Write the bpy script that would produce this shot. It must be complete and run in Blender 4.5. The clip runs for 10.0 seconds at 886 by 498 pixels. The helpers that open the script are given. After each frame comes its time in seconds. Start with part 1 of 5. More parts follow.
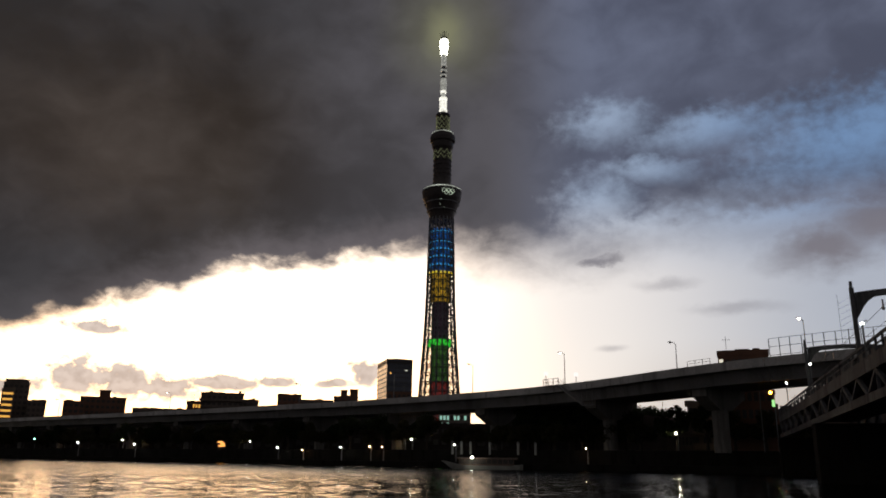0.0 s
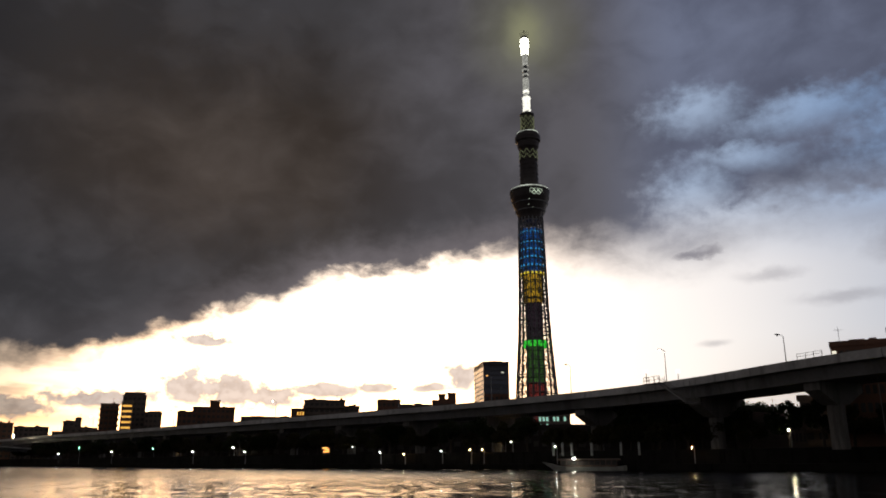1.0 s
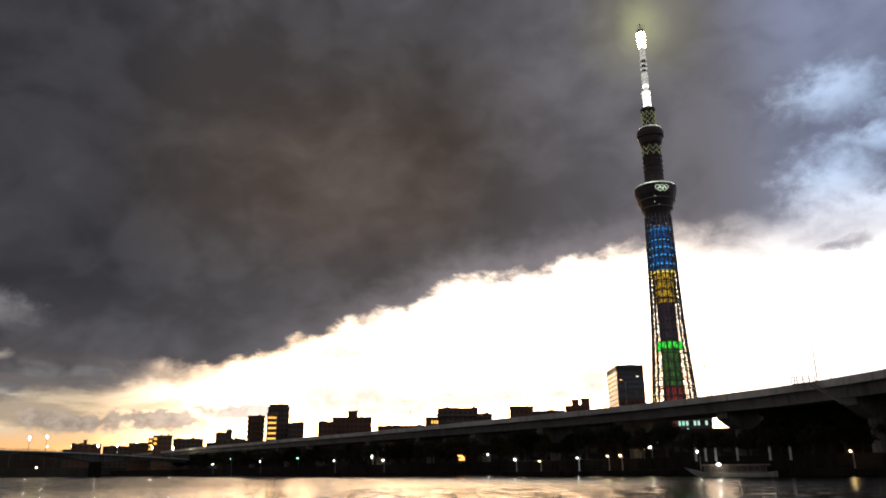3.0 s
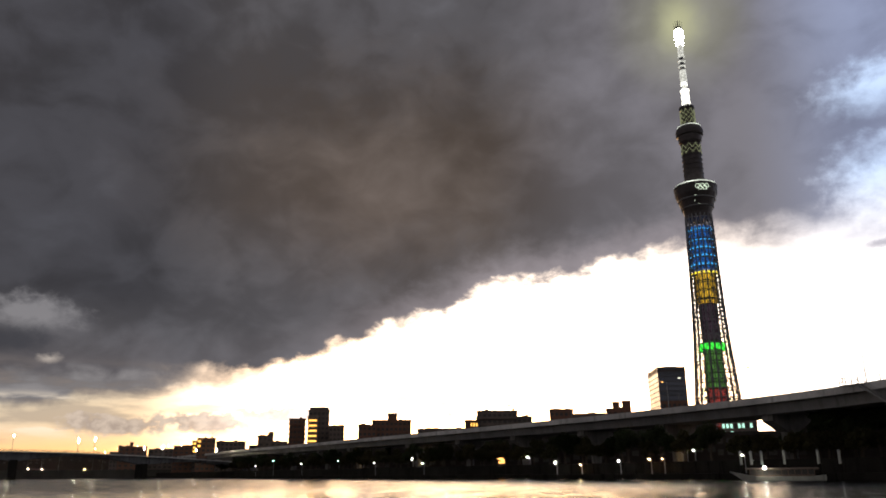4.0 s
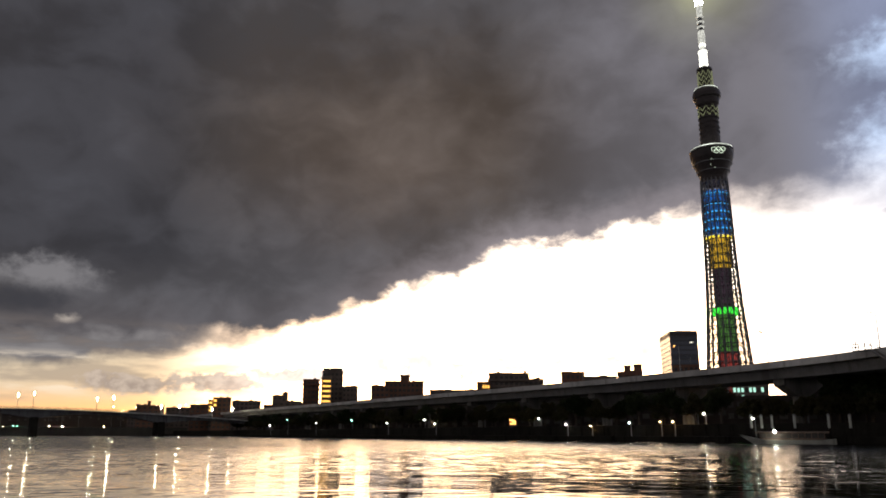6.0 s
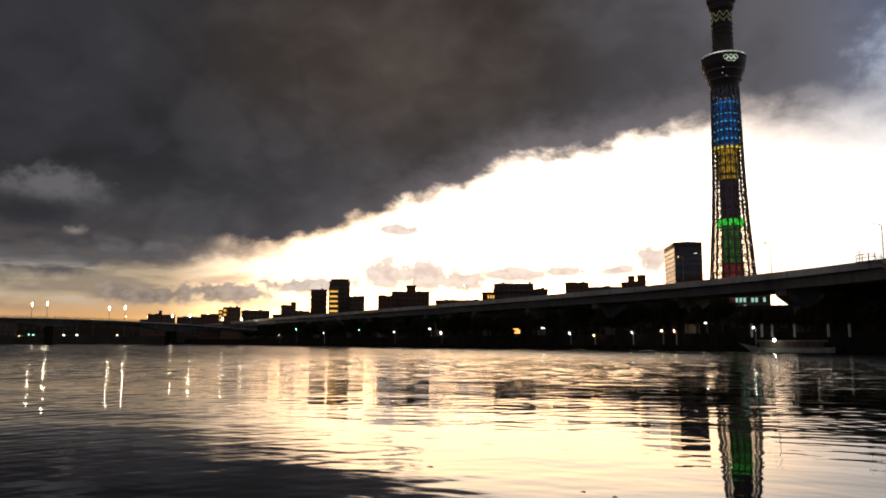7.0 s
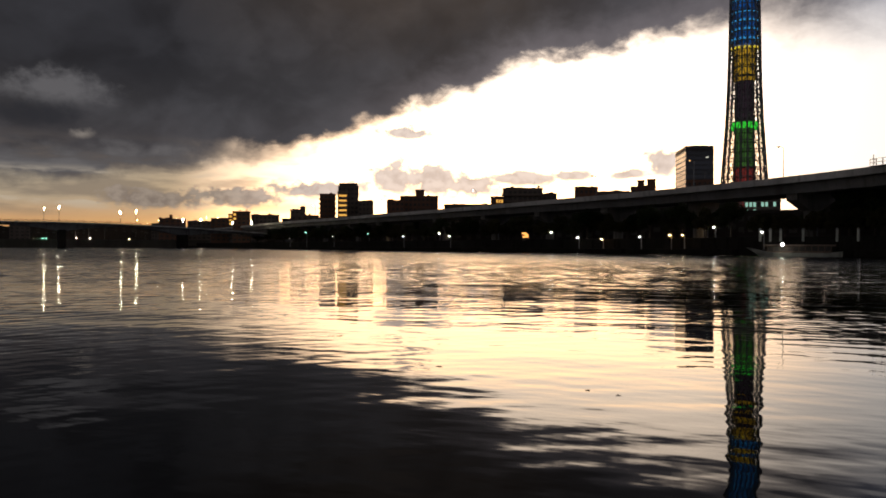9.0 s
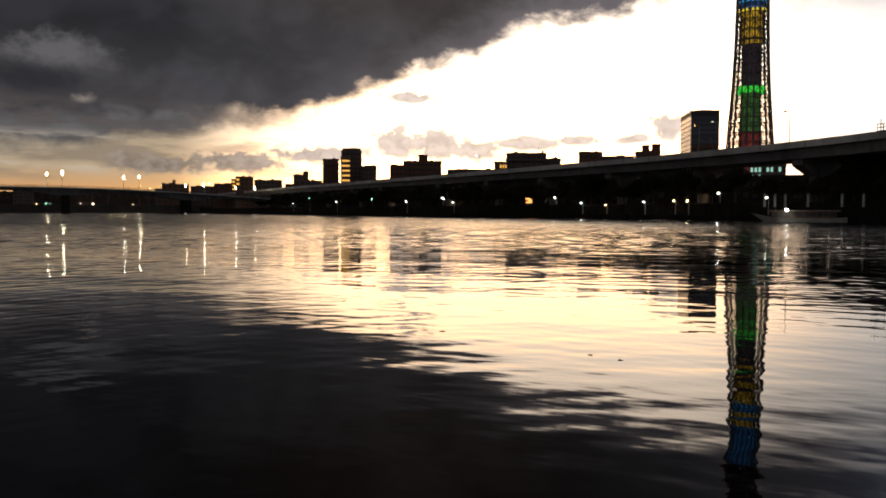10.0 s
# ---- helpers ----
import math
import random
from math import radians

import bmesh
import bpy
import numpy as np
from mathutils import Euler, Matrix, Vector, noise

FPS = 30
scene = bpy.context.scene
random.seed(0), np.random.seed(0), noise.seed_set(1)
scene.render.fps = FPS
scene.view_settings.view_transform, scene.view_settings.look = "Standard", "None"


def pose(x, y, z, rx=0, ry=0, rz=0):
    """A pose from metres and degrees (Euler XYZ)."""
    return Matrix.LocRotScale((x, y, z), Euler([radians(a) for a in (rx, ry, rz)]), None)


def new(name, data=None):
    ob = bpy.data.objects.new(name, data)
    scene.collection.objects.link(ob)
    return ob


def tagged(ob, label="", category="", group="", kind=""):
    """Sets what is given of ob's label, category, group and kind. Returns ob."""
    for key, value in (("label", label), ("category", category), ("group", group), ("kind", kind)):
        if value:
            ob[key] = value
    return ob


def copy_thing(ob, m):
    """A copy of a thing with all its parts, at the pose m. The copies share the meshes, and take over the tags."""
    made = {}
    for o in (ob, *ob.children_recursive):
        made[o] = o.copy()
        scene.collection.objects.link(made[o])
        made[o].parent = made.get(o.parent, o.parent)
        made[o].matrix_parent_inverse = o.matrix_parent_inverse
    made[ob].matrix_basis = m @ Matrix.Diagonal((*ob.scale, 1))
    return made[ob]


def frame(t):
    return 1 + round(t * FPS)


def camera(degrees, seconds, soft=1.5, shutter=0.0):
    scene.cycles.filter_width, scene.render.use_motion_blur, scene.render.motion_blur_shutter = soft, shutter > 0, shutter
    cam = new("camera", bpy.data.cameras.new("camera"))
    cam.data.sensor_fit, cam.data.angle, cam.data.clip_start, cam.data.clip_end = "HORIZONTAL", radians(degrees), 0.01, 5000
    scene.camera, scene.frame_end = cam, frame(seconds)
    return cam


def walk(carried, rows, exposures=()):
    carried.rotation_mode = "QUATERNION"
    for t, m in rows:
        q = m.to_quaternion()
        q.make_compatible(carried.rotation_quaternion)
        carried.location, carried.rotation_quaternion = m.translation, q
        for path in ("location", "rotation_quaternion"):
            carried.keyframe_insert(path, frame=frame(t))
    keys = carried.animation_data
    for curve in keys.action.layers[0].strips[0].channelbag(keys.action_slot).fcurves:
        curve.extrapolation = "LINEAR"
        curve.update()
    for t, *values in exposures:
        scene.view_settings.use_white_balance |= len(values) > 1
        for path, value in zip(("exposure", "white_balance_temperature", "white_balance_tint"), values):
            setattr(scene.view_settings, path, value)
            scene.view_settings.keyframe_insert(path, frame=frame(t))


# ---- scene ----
# ---------- camera: stands on the river bank, pans left, then tilts down ----------
EYE = (0.0, 0.0, 1.8)
cam = camera(60.3, 10.0, soft=1.8)
PATH = [  # seconds, yaw (left is positive), pitch, roll to the camera's own right
    (0.0, -0.005, 15.431, 0.785),
    (0.5, 2.994, 15.452, -0.210),
    (1.0, 7.024, 15.583, -0.195),
    (1.5, 9.504, 15.729, -0.271),
    (2.0, 11.803, 15.867, -0.409),
    (2.5, 14.101, 16.013, -0.481),
    (3.0, 16.685, 16.167, -0.636),
    (4.5, 20.074, 16.469, -0.420),
    (5.0, 20.242, 16.520, -0.433),
    (5.5, 20.429, 15.888, -0.131),
    (7.0, 21.034, 6.980, 0.074),
    (7.5, 21.260, 4.434, 0.087),
    (8.0, 21.418, 2.824, 0.090),
    (8.5, 21.573, 1.294, 0.151),
    (9.0, 21.672, -0.207, 0.152),
    (9.5, 21.782, -1.663, 0.133),
    (10.0, 21.920, -2.802, 0.167),
]


def aim(yaw, pitch, lean):
    return pose(*EYE, 90 + pitch, 0, yaw) @ pose(0, 0, 0, 0, 0, lean)


walk(cam, [(t, aim(a, p, r)) for t, a, p, r in PATH],
     exposures=[(0.0, -1.0), (0.5, -0.9), (1.0, -0.8), (1.5, -0.7), (2.0, -0.58), (2.5, -0.38), (3.0, -0.12), (4.5, 0.3), (5.5, 0.3),
                (7.0, -0.65), (7.5, -0.88), (8.5, -0.86), (10.0, -0.74)])


# ---------- world: a dark cloud deck over a bright clear band at dawn ----------
world = bpy.data.worlds.new("dawn_sky")
scene.world = world
world.use_nodes = True
wt = world.node_tree
wt.nodes.clear()


def link_in(tree, sock, v):
    if isinstance(v, (int, float)):
        sock.default_value = v
    elif isinstance(v, tuple):
        sock.default_value = (*v, 1.0) if len(sock.default_value) == 4 and len(v) == 3 else v
    else:
        tree.links.new(v, sock)


class Graph:
    """Short hand for building node graphs."""

    def __init__(self, tree):
        self.tree = tree

    def node(self, kind):
        return self.tree.nodes.new(kind)

    def math(self, op, a, b=0.0, c=0.0):
        n = self.node("ShaderNodeMath")
        n.operation = op
        for s, v in zip(n.inputs, (a, b, c)):
            link_in(self.tree, s, v)
        return n.outputs[0]

    def step(self, v, lo, hi, out0=0.0, out1=1.0):
        n = self.node("ShaderNodeMapRange")
        n.interpolation_type = "SMOOTHSTEP"
        for s, x in zip(n.inputs, (v, lo, hi, out0, out1)):
            link_in(self.tree, s, x)
        return n.outputs[0]

    def mix(self, f, a, b, blend="MIX"):
        n = self.node("ShaderNodeMix")
        n.data_type, n.blend_type = "RGBA", blend
        link_in(self.tree, n.inputs[0], f)
        link_in(self.tree, n.inputs[6], a)
        link_in(self.tree, n.inputs[7], b)
        return n.outputs[2]

    def noise(self, vec, scale, detail=4.0, rough=0.5, distort=0.0):
        n = self.node("ShaderNodeTexNoise")
        self.tree.links.new(vec, n.inputs["Vector"])
        n.inputs["Scale"].default_value = scale
        n.inputs["Detail"].default_value = detail
        n.inputs["Roughness"].default_value = rough
        n.inputs["Distortion"].default_value = distort
        return n.outputs["Fac"]

    def mapped(self, vec, scale=(1, 1, 1), loc=(0, 0, 0), rot=(0, 0, 0)):
        n = self.node("ShaderNodeMapping")
        self.tree.links.new(vec, n.inputs[0])
        n.inputs["Location"].default_value = loc
        n.inputs["Rotation"].default_value = rot
        n.inputs["Scale"].default_value = scale
        return n.outputs[0]

    def ramp(self, v, stops, interp="EASE"):
        n = self.node("ShaderNodeValToRGB")
        n.color_ramp.interpolation = interp
        el = n.color_ramp.elements
        while len(el) < len(stops):
            el.new(0.5)
        for e, (p, c) in zip(el, stops):
            e.position = p
            e.color = (c, c, c, 1) if isinstance(c, (int, float)) else (*c, 1)
        self.tree.links.new(v, n.inputs[0])
        return n.outputs[0]


g = Graph(wt)
direction = g.node("ShaderNodeTexCoord").outputs["Generated"]
sep = g.node("ShaderNodeSeparateXYZ")
wt.links.new(direction, sep.inputs[0])
az = g.math("MULTIPLY", g.math("ARCTAN2", g.math("MULTIPLY", sep.outputs[0], -1.0), sep.outputs[1]), 57.2958)
el = g.math("MULTIPLY", g.math("ARCSINE", sep.outputs[2]), 57.2958)
flat = g.node("ShaderNodeCombineXYZ")                # the dome in units of ten degrees
wt.links.new(g.math("MULTIPLY", az, 0.1), flat.inputs[0])
wt.links.new(g.math("MULTIPLY", el, 0.1), flat.inputs[1])
flat = flat.outputs[0]
n_big = g.noise(g.mapped(flat, (0.8, 1.3, 1), (3.1, 0.4, 1.7), (0, 0, 0.35)), 0.75, 3.0, 0.45)
n_mid = g.noise(g.mapped(flat, (0.85, 1.2, 1), (1.3, 4.2, 0.6), (0, 0, 0.3)), 2.6, 5.0, 0.5, 0.3)
n_lump = g.noise(g.mapped(flat, (0.8, 1.25, 1), (6.4, 2.9, 0.3)), 4.5, 5.0, 0.55, 0.2)
n_fine = g.noise(g.mapped(flat, (1, 1.3, 1), (7.0, 2.0, 5.0)), 11.0, 5.0, 0.55)
n_streak = g.noise(g.mapped(flat, (0.5, 2.6, 1), (2.0, 9.0, 1.0), (0, 0, 0.06)), 3.0, 5.0, 0.5)


def off_centre(v, amount):
    return g.math("MULTIPLY", g.math("SUBTRACT", v, 0.5), amount)


# bearings and heights stirred by the noise, so that no cloud has a clean outline
az_s = g.math("ADD", off_centre(n_mid, 7.0), off_centre(n_fine, 2.0))
el_s = g.math("ADD", off_centre(n_lump, 4.0), off_centre(n_fine, 1.4))


def puff(bearing, height, wide, tall, lean=0.0, inner=0.2, stir=1.0, reach=1.4, rag=0.0):
    """A soft-edged cloud or rift about a bearing and a height, in degrees."""
    u = g.math("DIVIDE", g.math("SUBTRACT", g.math("MULTIPLY_ADD", az_s, stir, az), bearing), wide)
    v = g.math("DIVIDE", g.math("ADD", g.math("SUBTRACT", g.math("MULTIPLY_ADD", el_s, stir, el), height), g.math("MULTIPLY", u, lean)), tall)
    d = g.math("SQRT", g.math("ADD", g.math("MULTIPLY", u, u), g.math("MULTIPLY", v, v)))
    if rag:
        d = g.math("ADD", d, g.math("ADD", off_centre(n_fine, 2.2 * rag), off_centre(n_lump, 1.6 * rag)))
    return g.step(d, inner, reach, 1.0, 0.0)


def union(masks):
    out = masks[0]
    for m in masks[1:]:
        out = g.math("MAXIMUM", out, m)
    return out


# lower edge of the cloud deck in degrees of height, by bearing
EDGE = [(-90, 9), (-48, 12.0), (-36, 14.5), (-24, 15.8), (-18, 16.2), (-13, 14.2), (-8, 13.9), (-3, 13.9), (1, 14.6), (4.6, 14.2), (10, 13.6), (16.2, 12.7),
        (20, 10.9), (23, 10.0), (27, 8.6), (30, 7.4), (34, 6.6), (40, 6.5), (46, 6.2), (54, 5.8), (70, 5.5), (90, 7)]
edge = g.math("MULTIPLY", g.ramp(g.math("DIVIDE", g.math("ADD", az, 90.0), 180.0), [((a + 90) / 180, e / 20) for a, e in EDGE], "EASE"), 20.0)
wobble = g.math("ADD", off_centre(n_lump, 3.4), off_centre(n_fine, 0.7))
over = g.math("ADD", g.math("SUBTRACT", el, edge), wobble)
rightward = g.step(az, 7.0, -9.0)
deck_mask = g.step(over, g.math("MULTIPLY_ADD", rightward, -1.9, -0.6), g.math("MULTIPLY_ADD", rightward, 3.2, 1.3))

# away to the right the deck opens in rifts, and a loose cloud hangs below it
RIFTS = ((-12.9, 24.4, 3.0, 1.3, 0.0), (-20.5, 23.3, 5.2, 1.2, 0.2), (-30.5, 21.3, 7.0, 2.6, 0.3), (-11.9, 18.6, 2.4, 2.0, 0.0), (-15.4, 16.8, 4.4, 1.2, -0.2), (-15.5, 20.8, 3.4, 0.8, -0.3), (-24.0, 16.6, 5.0, 0.8, 0.2))
rifts = g.math("MULTIPLY", union([puff(a, e, w, t, k, -0.3, 0.45, 1.8, 0.55) for a, e, w, t, k in RIFTS]), 0.98)
loose = g.math("MULTIPLY", union([puff(-27.6, 14.4, 4.2, 2.0, 0.3, 0.2, 0.6), puff(-32.0, 15.8, 4.6, 2.2, 0.0, 0.2, 0.6), puff(-12.0, 14.6, 2.4, 0.7, 0.0, 0.1, 0.6)]), 0.85)
deck_mask = g.math("MULTIPLY", deck_mask, g.math("SUBTRACT", 1.0, rifts))
deck_mask = g.math("MAXIMUM", deck_mask, loose)

# cloud body: brown grey in its thick heart, mauve round the tower, blue grey to the right
thick = g.math("ADD", g.math("MULTIPLY", n_big, 0.62), g.math("MULTIPLY", n_mid, 0.38))
cloud = g.ramp(thick, [(0.34, (0.122, 0.120, 0.134)), (0.50, (0.084, 0.080, 0.087)), (0.64, (0.056, 0.052, 0.055))])
cloud = g.mix(g.math("MULTIPLY", puff(22.0, 22.0, 20.0, 8.5, 0.0, 0.25), 0.85), cloud, g.mix(g.step(thick, 0.34, 0.60), (0.122, 0.096, 0.081), (0.064, 0.048, 0.038)))
cloud = g.mix(g.math("MULTIPLY", g.math("MULTIPLY", g.step(az, 25.0, 34.0), g.step(el, 19.0, 12.0)), 0.6), cloud, g.mix(g.step(n_mid, 0.34, 0.62), (0.082, 0.079, 0.086), (0.048, 0.046, 0.050)))
cloud = g.mix(g.step(az, 17.0, 4.0), cloud, g.mix(g.step(thick, 0.36, 0.62), (0.185, 0.176, 0.198), (0.106, 0.099, 0.108)))
cloud = g.mix(g.step(az, -3.0, -13.0), cloud, g.mix(g.step(thick, 0.36, 0.62), (0.265, 0.300, 0.435), (0.150, 0.167, 0.248)))
cloud = g.mix(g.math("MULTIPLY", puff(-19.6, 19.2, 5.5, 1.7, -0.3, 0.1, 0.6), 0.6), cloud, (0.125, 0.135, 0.200))
cloud = g.mix(g.math("MULTIPLY", g.step(az, -20.0, -27.0), g.step(el, 19.0, 16.0)), cloud, (0.25, 0.23, 0.30))
rim = g.step(over, 0.2, 4.4, 1.0, 0.0)
cloud = g.mix(g.math("MULTIPLY", rim, g.step(az, 33.0, 14.0, 0.10, 0.60)), cloud, (0.40, 0.35, 0.37))
cloud = g.mix(g.math("MULTIPLY", g.step(az, 35.0, 43.0), g.step(el, 9.0, 13.0)), cloud, (0.70, 0.72, 0.76), "MULTIPLY")
cloud = g.mix(puff(27.0, 16.0, 11.0, 9.0, 0.0, 0.0), cloud, (1.28, 1.26, 1.25), "MULTIPLY")
# glow of the floodlit mast head, painted into the low cloud's colour
mast_glow = g.math("ADD", g.math("MULTIPLY", puff(0.0, 31.3, 4.8, 4.4, 0.0, 0.0, 0.25), 0.30), g.math("MULTIPLY", puff(0.1, 31.2, 1.9, 2.0, 0.0, 0.0, 0.2), 0.5))
cloud = g.mix(mast_glow, cloud, (0.47, 0.47, 0.27))
# rifts and a loose dark scrap at the left end of the deck
cloud = g.mix(g.math("MULTIPLY", puff(48.4, 10.4, 3.4, 1.2, 0.0, 0.2, 0.3, 1.4, 0.7), 0.7), cloud, (0.25, 0.24, 0.25))
cloud = g.mix(g.math("MULTIPLY", puff(49.8, 8.7, 3.4, 0.9, 0.0, 0.3, 0.3, 1.4, 0.6), 0.85), cloud, (0.045, 0.045, 0.053))
cloud = g.mix(g.math("MULTIPLY", puff(47.0, 7.6, 0.9, 0.45, 0.0, 0.1, 0.15, 1.1, 0.5), 0.6), cloud, (0.55, 0.48, 0.42))
cloud = g.mix(g.step(el, 34.0, 60.0), cloud, (0.03, 0.03, 0.034))

# clear sky: white hot near the hidden sun, cream and blue away from it
sky = g.node("ShaderNodeTexSky")
sky.sky_type = "NISHITA"
sky.sun_disc = False
sky.sun_elevation = radians(3.0)
sky.sun_rotation = radians(-18.0)
nishita = g.mix(1.0, sky.outputs[0], (0.05, 0.05, 0.05), "MULTIPLY")
off = g.math("ABSOLUTE", g.math("SUBTRACT", az, 15.0))
glow = g.math("MULTIPLY", g.step(off, 9.0, 27.0, 1.0, 0.0), g.step(az, -16.0, 4.0))
right_low = g.mix(g.step(az, -6.0, -30.0), (1.75, 1.62, 1.55), (0.74, 0.79, 0.95))
right_low = g.mix(g.math("MULTIPLY", g.step(el, 9.0, 4.5), g.step(az, -10.0, -24.0)), right_low, (1.02, 0.92, 0.90))
clear = g.mix(g.step(el, 12.0, 20.0), g.mix(g.step(az, 28.0, 42.0), right_low, (0.45, 0.385, 0.335)), g.mix(g.step(az, -12.0, -30.0), (0.52, 0.66, 0.92), (0.28, 0.48, 0.86)))
low = g.mix(g.step(off, 18.0, 30.0), (2.6, 1.5, 0.66), (0.88, 0.46, 0.21))
clear = g.mix(g.math("MULTIPLY", g.step(el, g.step(az, 30.0, 42.0, 7.5, 3.4), g.step(az, 30.0, 42.0, 2.0, 0.8)), g.step(az, -4.0, 10.0)), clear, low)
clear = g.mix(glow, clear, g.mix(g.step(el, 12.0, 7.0), (4.5, 3.65, 2.9), (6.6, 4.25, 2.5)))
clear = g.mix(g.math("MULTIPLY", g.math("MULTIPLY", g.step(el, 6.0, 0.5), g.math("MULTIPLY", glow, g.step(az, -4.0, 9.0))), 0.75), clear, (8.2, 4.35, 1.75))
clear = g.mix(1.0, clear, nishita, "ADD")
wisps = g.math("MULTIPLY", union([puff(-21.5, 10.5, 3.4, 0.5, 0.0, 0.1, 0.3), puff(-12.6, 8.0, 1.2, 0.3, 0.0, 0.1, 0.2), puff(-17.0, 12.4, 2.4, 0.6, 0.0, 0.1, 0.4)]), 0.4)
clear = g.mix(wisps, clear, (0.42, 0.40, 0.46))
# a grey layer under the deck's left end, cream and orange rifts below it
foot = g.math("ADD", g.math("MULTIPLY_ADD", el_s, 0.4, el), g.step(az, 36.0, 50.0, -0.7, 0.8))
layer = g.math("MULTIPLY", g.step(foot, 4.7, 5.9), g.step(g.math("MULTIPLY_ADD", az_s, 0.8, az), 31.0, 41.0))
clear = g.mix(g.math("MULTIPLY", layer, 0.93), clear, g.mix(g.step(n_streak, 0.36, 0.58), (0.19, 0.185, 0.20), (0.082, 0.084, 0.102)))
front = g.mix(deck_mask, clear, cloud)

streaks = g.math("MULTIPLY", g.step(n_streak, 0.44, 0.62), g.math("MULTIPLY", g.step(az, 27.0, 37.0), g.math("MULTIPLY", g.step(el, 8.0, 6.0), g.step(el, 1.5, 3.0))))
front = g.mix(g.math("MULTIPLY", streaks, 0.55), front, (0.27, 0.22, 0.19))
gleams = g.math("MULTIPLY", g.step(n_streak, 0.46, 0.34), g.math("MULTIPLY", g.step(az, 30.0, 37.0), g.math("MULTIPLY", g.step(el, 5.6, 4.6), g.step(el, 2.0, 3.4))))
front = g.mix(g.math("MULTIPLY", gleams, 0.8), front, (0.95, 0.80, 0.62))

# cumulus bank low over the roofs in front of the glow
HEAPS = ((22.4, 5.0, 2.4, 1.2), (25.2, 4.9, 1.5, 1.0), (19.4, 4.6, 2.2, 0.8), (15.5, 5.0, 2.6, 0.5), (12.2, 5.3, 1.5, 0.4), (5.6, 6.0, 1.2, 0.8), (8.2, 5.3, 1.2, 0.35),
         (24.4, 8.4, 1.9, 0.34), (31.0, 4.2, 3.0, 0.6), (36.5, 3.5, 3.0, 0.6), (42.0, 3.3, 3.0, 0.6))
heaps = union([puff(a, e, w * 1.2, t * 1.2, 0.0, 0.6, 0.25, 1.15, 0.85) for a, e, w, t in HEAPS])
front = g.mix(g.math("MULTIPLY", heaps, 0.93), front, g.mix(g.step(n_fine, 0.35, 0.65), g.mix(g.step(az, 28.0, 40.0), (1.12, 1.02, 0.98), (0.58, 0.47, 0.38)), g.mix(g.step(az, 28.0, 40.0), (0.74, 0.68, 0.68), (0.38, 0.30, 0.25))))
front = g.mix(g.step(g.math("ABSOLUTE", az), 62.0, 100.0), front, (0.20, 0.19, 0.19))
background = g.node("ShaderNodeBackground")
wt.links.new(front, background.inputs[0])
background.inputs[1].default_value = 1.0
wt.links.new(background.outputs[0], g.node("ShaderNodeOutputWorld").inputs[0])

# ---------- materials ----------
def surface(name, base, rough=0.7, metal=0.0, vary=0.35, scale=1.0, bump=0.2, dirt=0.0, spec=0.5):
    """A painted, cast or weathered surface: grain and stains at two scales, fine relief."""
    m = bpy.data.materials.new(name)
    m.use_nodes = True
    q = Graph(m.node_tree)
    b = m.node_tree.nodes["Principled BSDF"]
    co = q.node("ShaderNodeTexCoord").outputs["Object"]
    rnd = q.node("ShaderNodeObjectInfo").outputs["Random"]
    stain = q.noise(q.mapped(co, (1, 1, 0.35)), 0.35 * scale, 4.0, 0.6)
    grain = q.noise(co, 6.0 * scale, 5.0, 0.6)
    mixv = q.math("ADD", q.math("MULTIPLY", stain, 0.65), q.math("MULTIPLY", grain, 0.35))
    lo = tuple(c * (1 - vary) for c in base)
    hi = tuple(min(1.0, c * (1 + vary)) for c in base)
    col = q.ramp(mixv, [(0.3, lo), (0.7, hi)])
    col = q.mix(q.math("MULTIPLY", rnd, 0.25), col, lo)
    if dirt:
        col = q.mix(q.math("MULTIPLY", q.step(q.noise(q.mapped(co, (1.6, 1.6, 0.15)), 0.8 * scale, 4.0, 0.65), 0.52, 0.7), dirt), col, tuple(c * 0.35 for c in base))
    m.node_tree.links.new(col, b.inputs["Base Color"])
    m.node_tree.links.new(q.math("ADD", rough - 0.12, q.math("MULTIPLY", grain, 0.24)), b.inputs["Roughness"])
    b.inputs["Metallic"].default_value = metal
    b.inputs["Specular IOR Level"].default_value = spec
    bp = q.node("ShaderNodeBump")
    bp.inputs["Strength"].default_value = bump
    bp.inputs["Distance"].default_value = 0.05
    m.node_tree.links.new(grain, bp.inputs["Height"])
    m.node_tree.links.new(bp.outputs[0], b.inputs["Normal"])
    return m


def shining(name, colour, strength, vary=0.0, scale=0.2):
    """A thing that gives off light, or a floodlit part whose light is emission."""
    m = bpy.data.materials.new(name)
    m.use_nodes = True
    q = Graph(m.node_tree)
    b = m.node_tree.nodes["Principled BSDF"]
    b.inputs["Base Color"].default_value = (*[min(1, c) * 0.4 + 0.05 for c in colour], 1)
    b.inputs["Roughness"].default_value = 0.5
    b.inputs["Emission Color"].default_value = (*colour, 1)
    if vary:
        co = q.node("ShaderNodeTexCoord").outputs["Object"]
        v = q.step(q.noise(co, scale, 3.0, 0.6), 0.3, 0.7, strength * (1 - vary), strength * (1 + vary))
        m.node_tree.links.new(v, b.inputs["Emission Strength"])
    else:
        b.inputs["Emission Strength"].default_value = strength
    return m


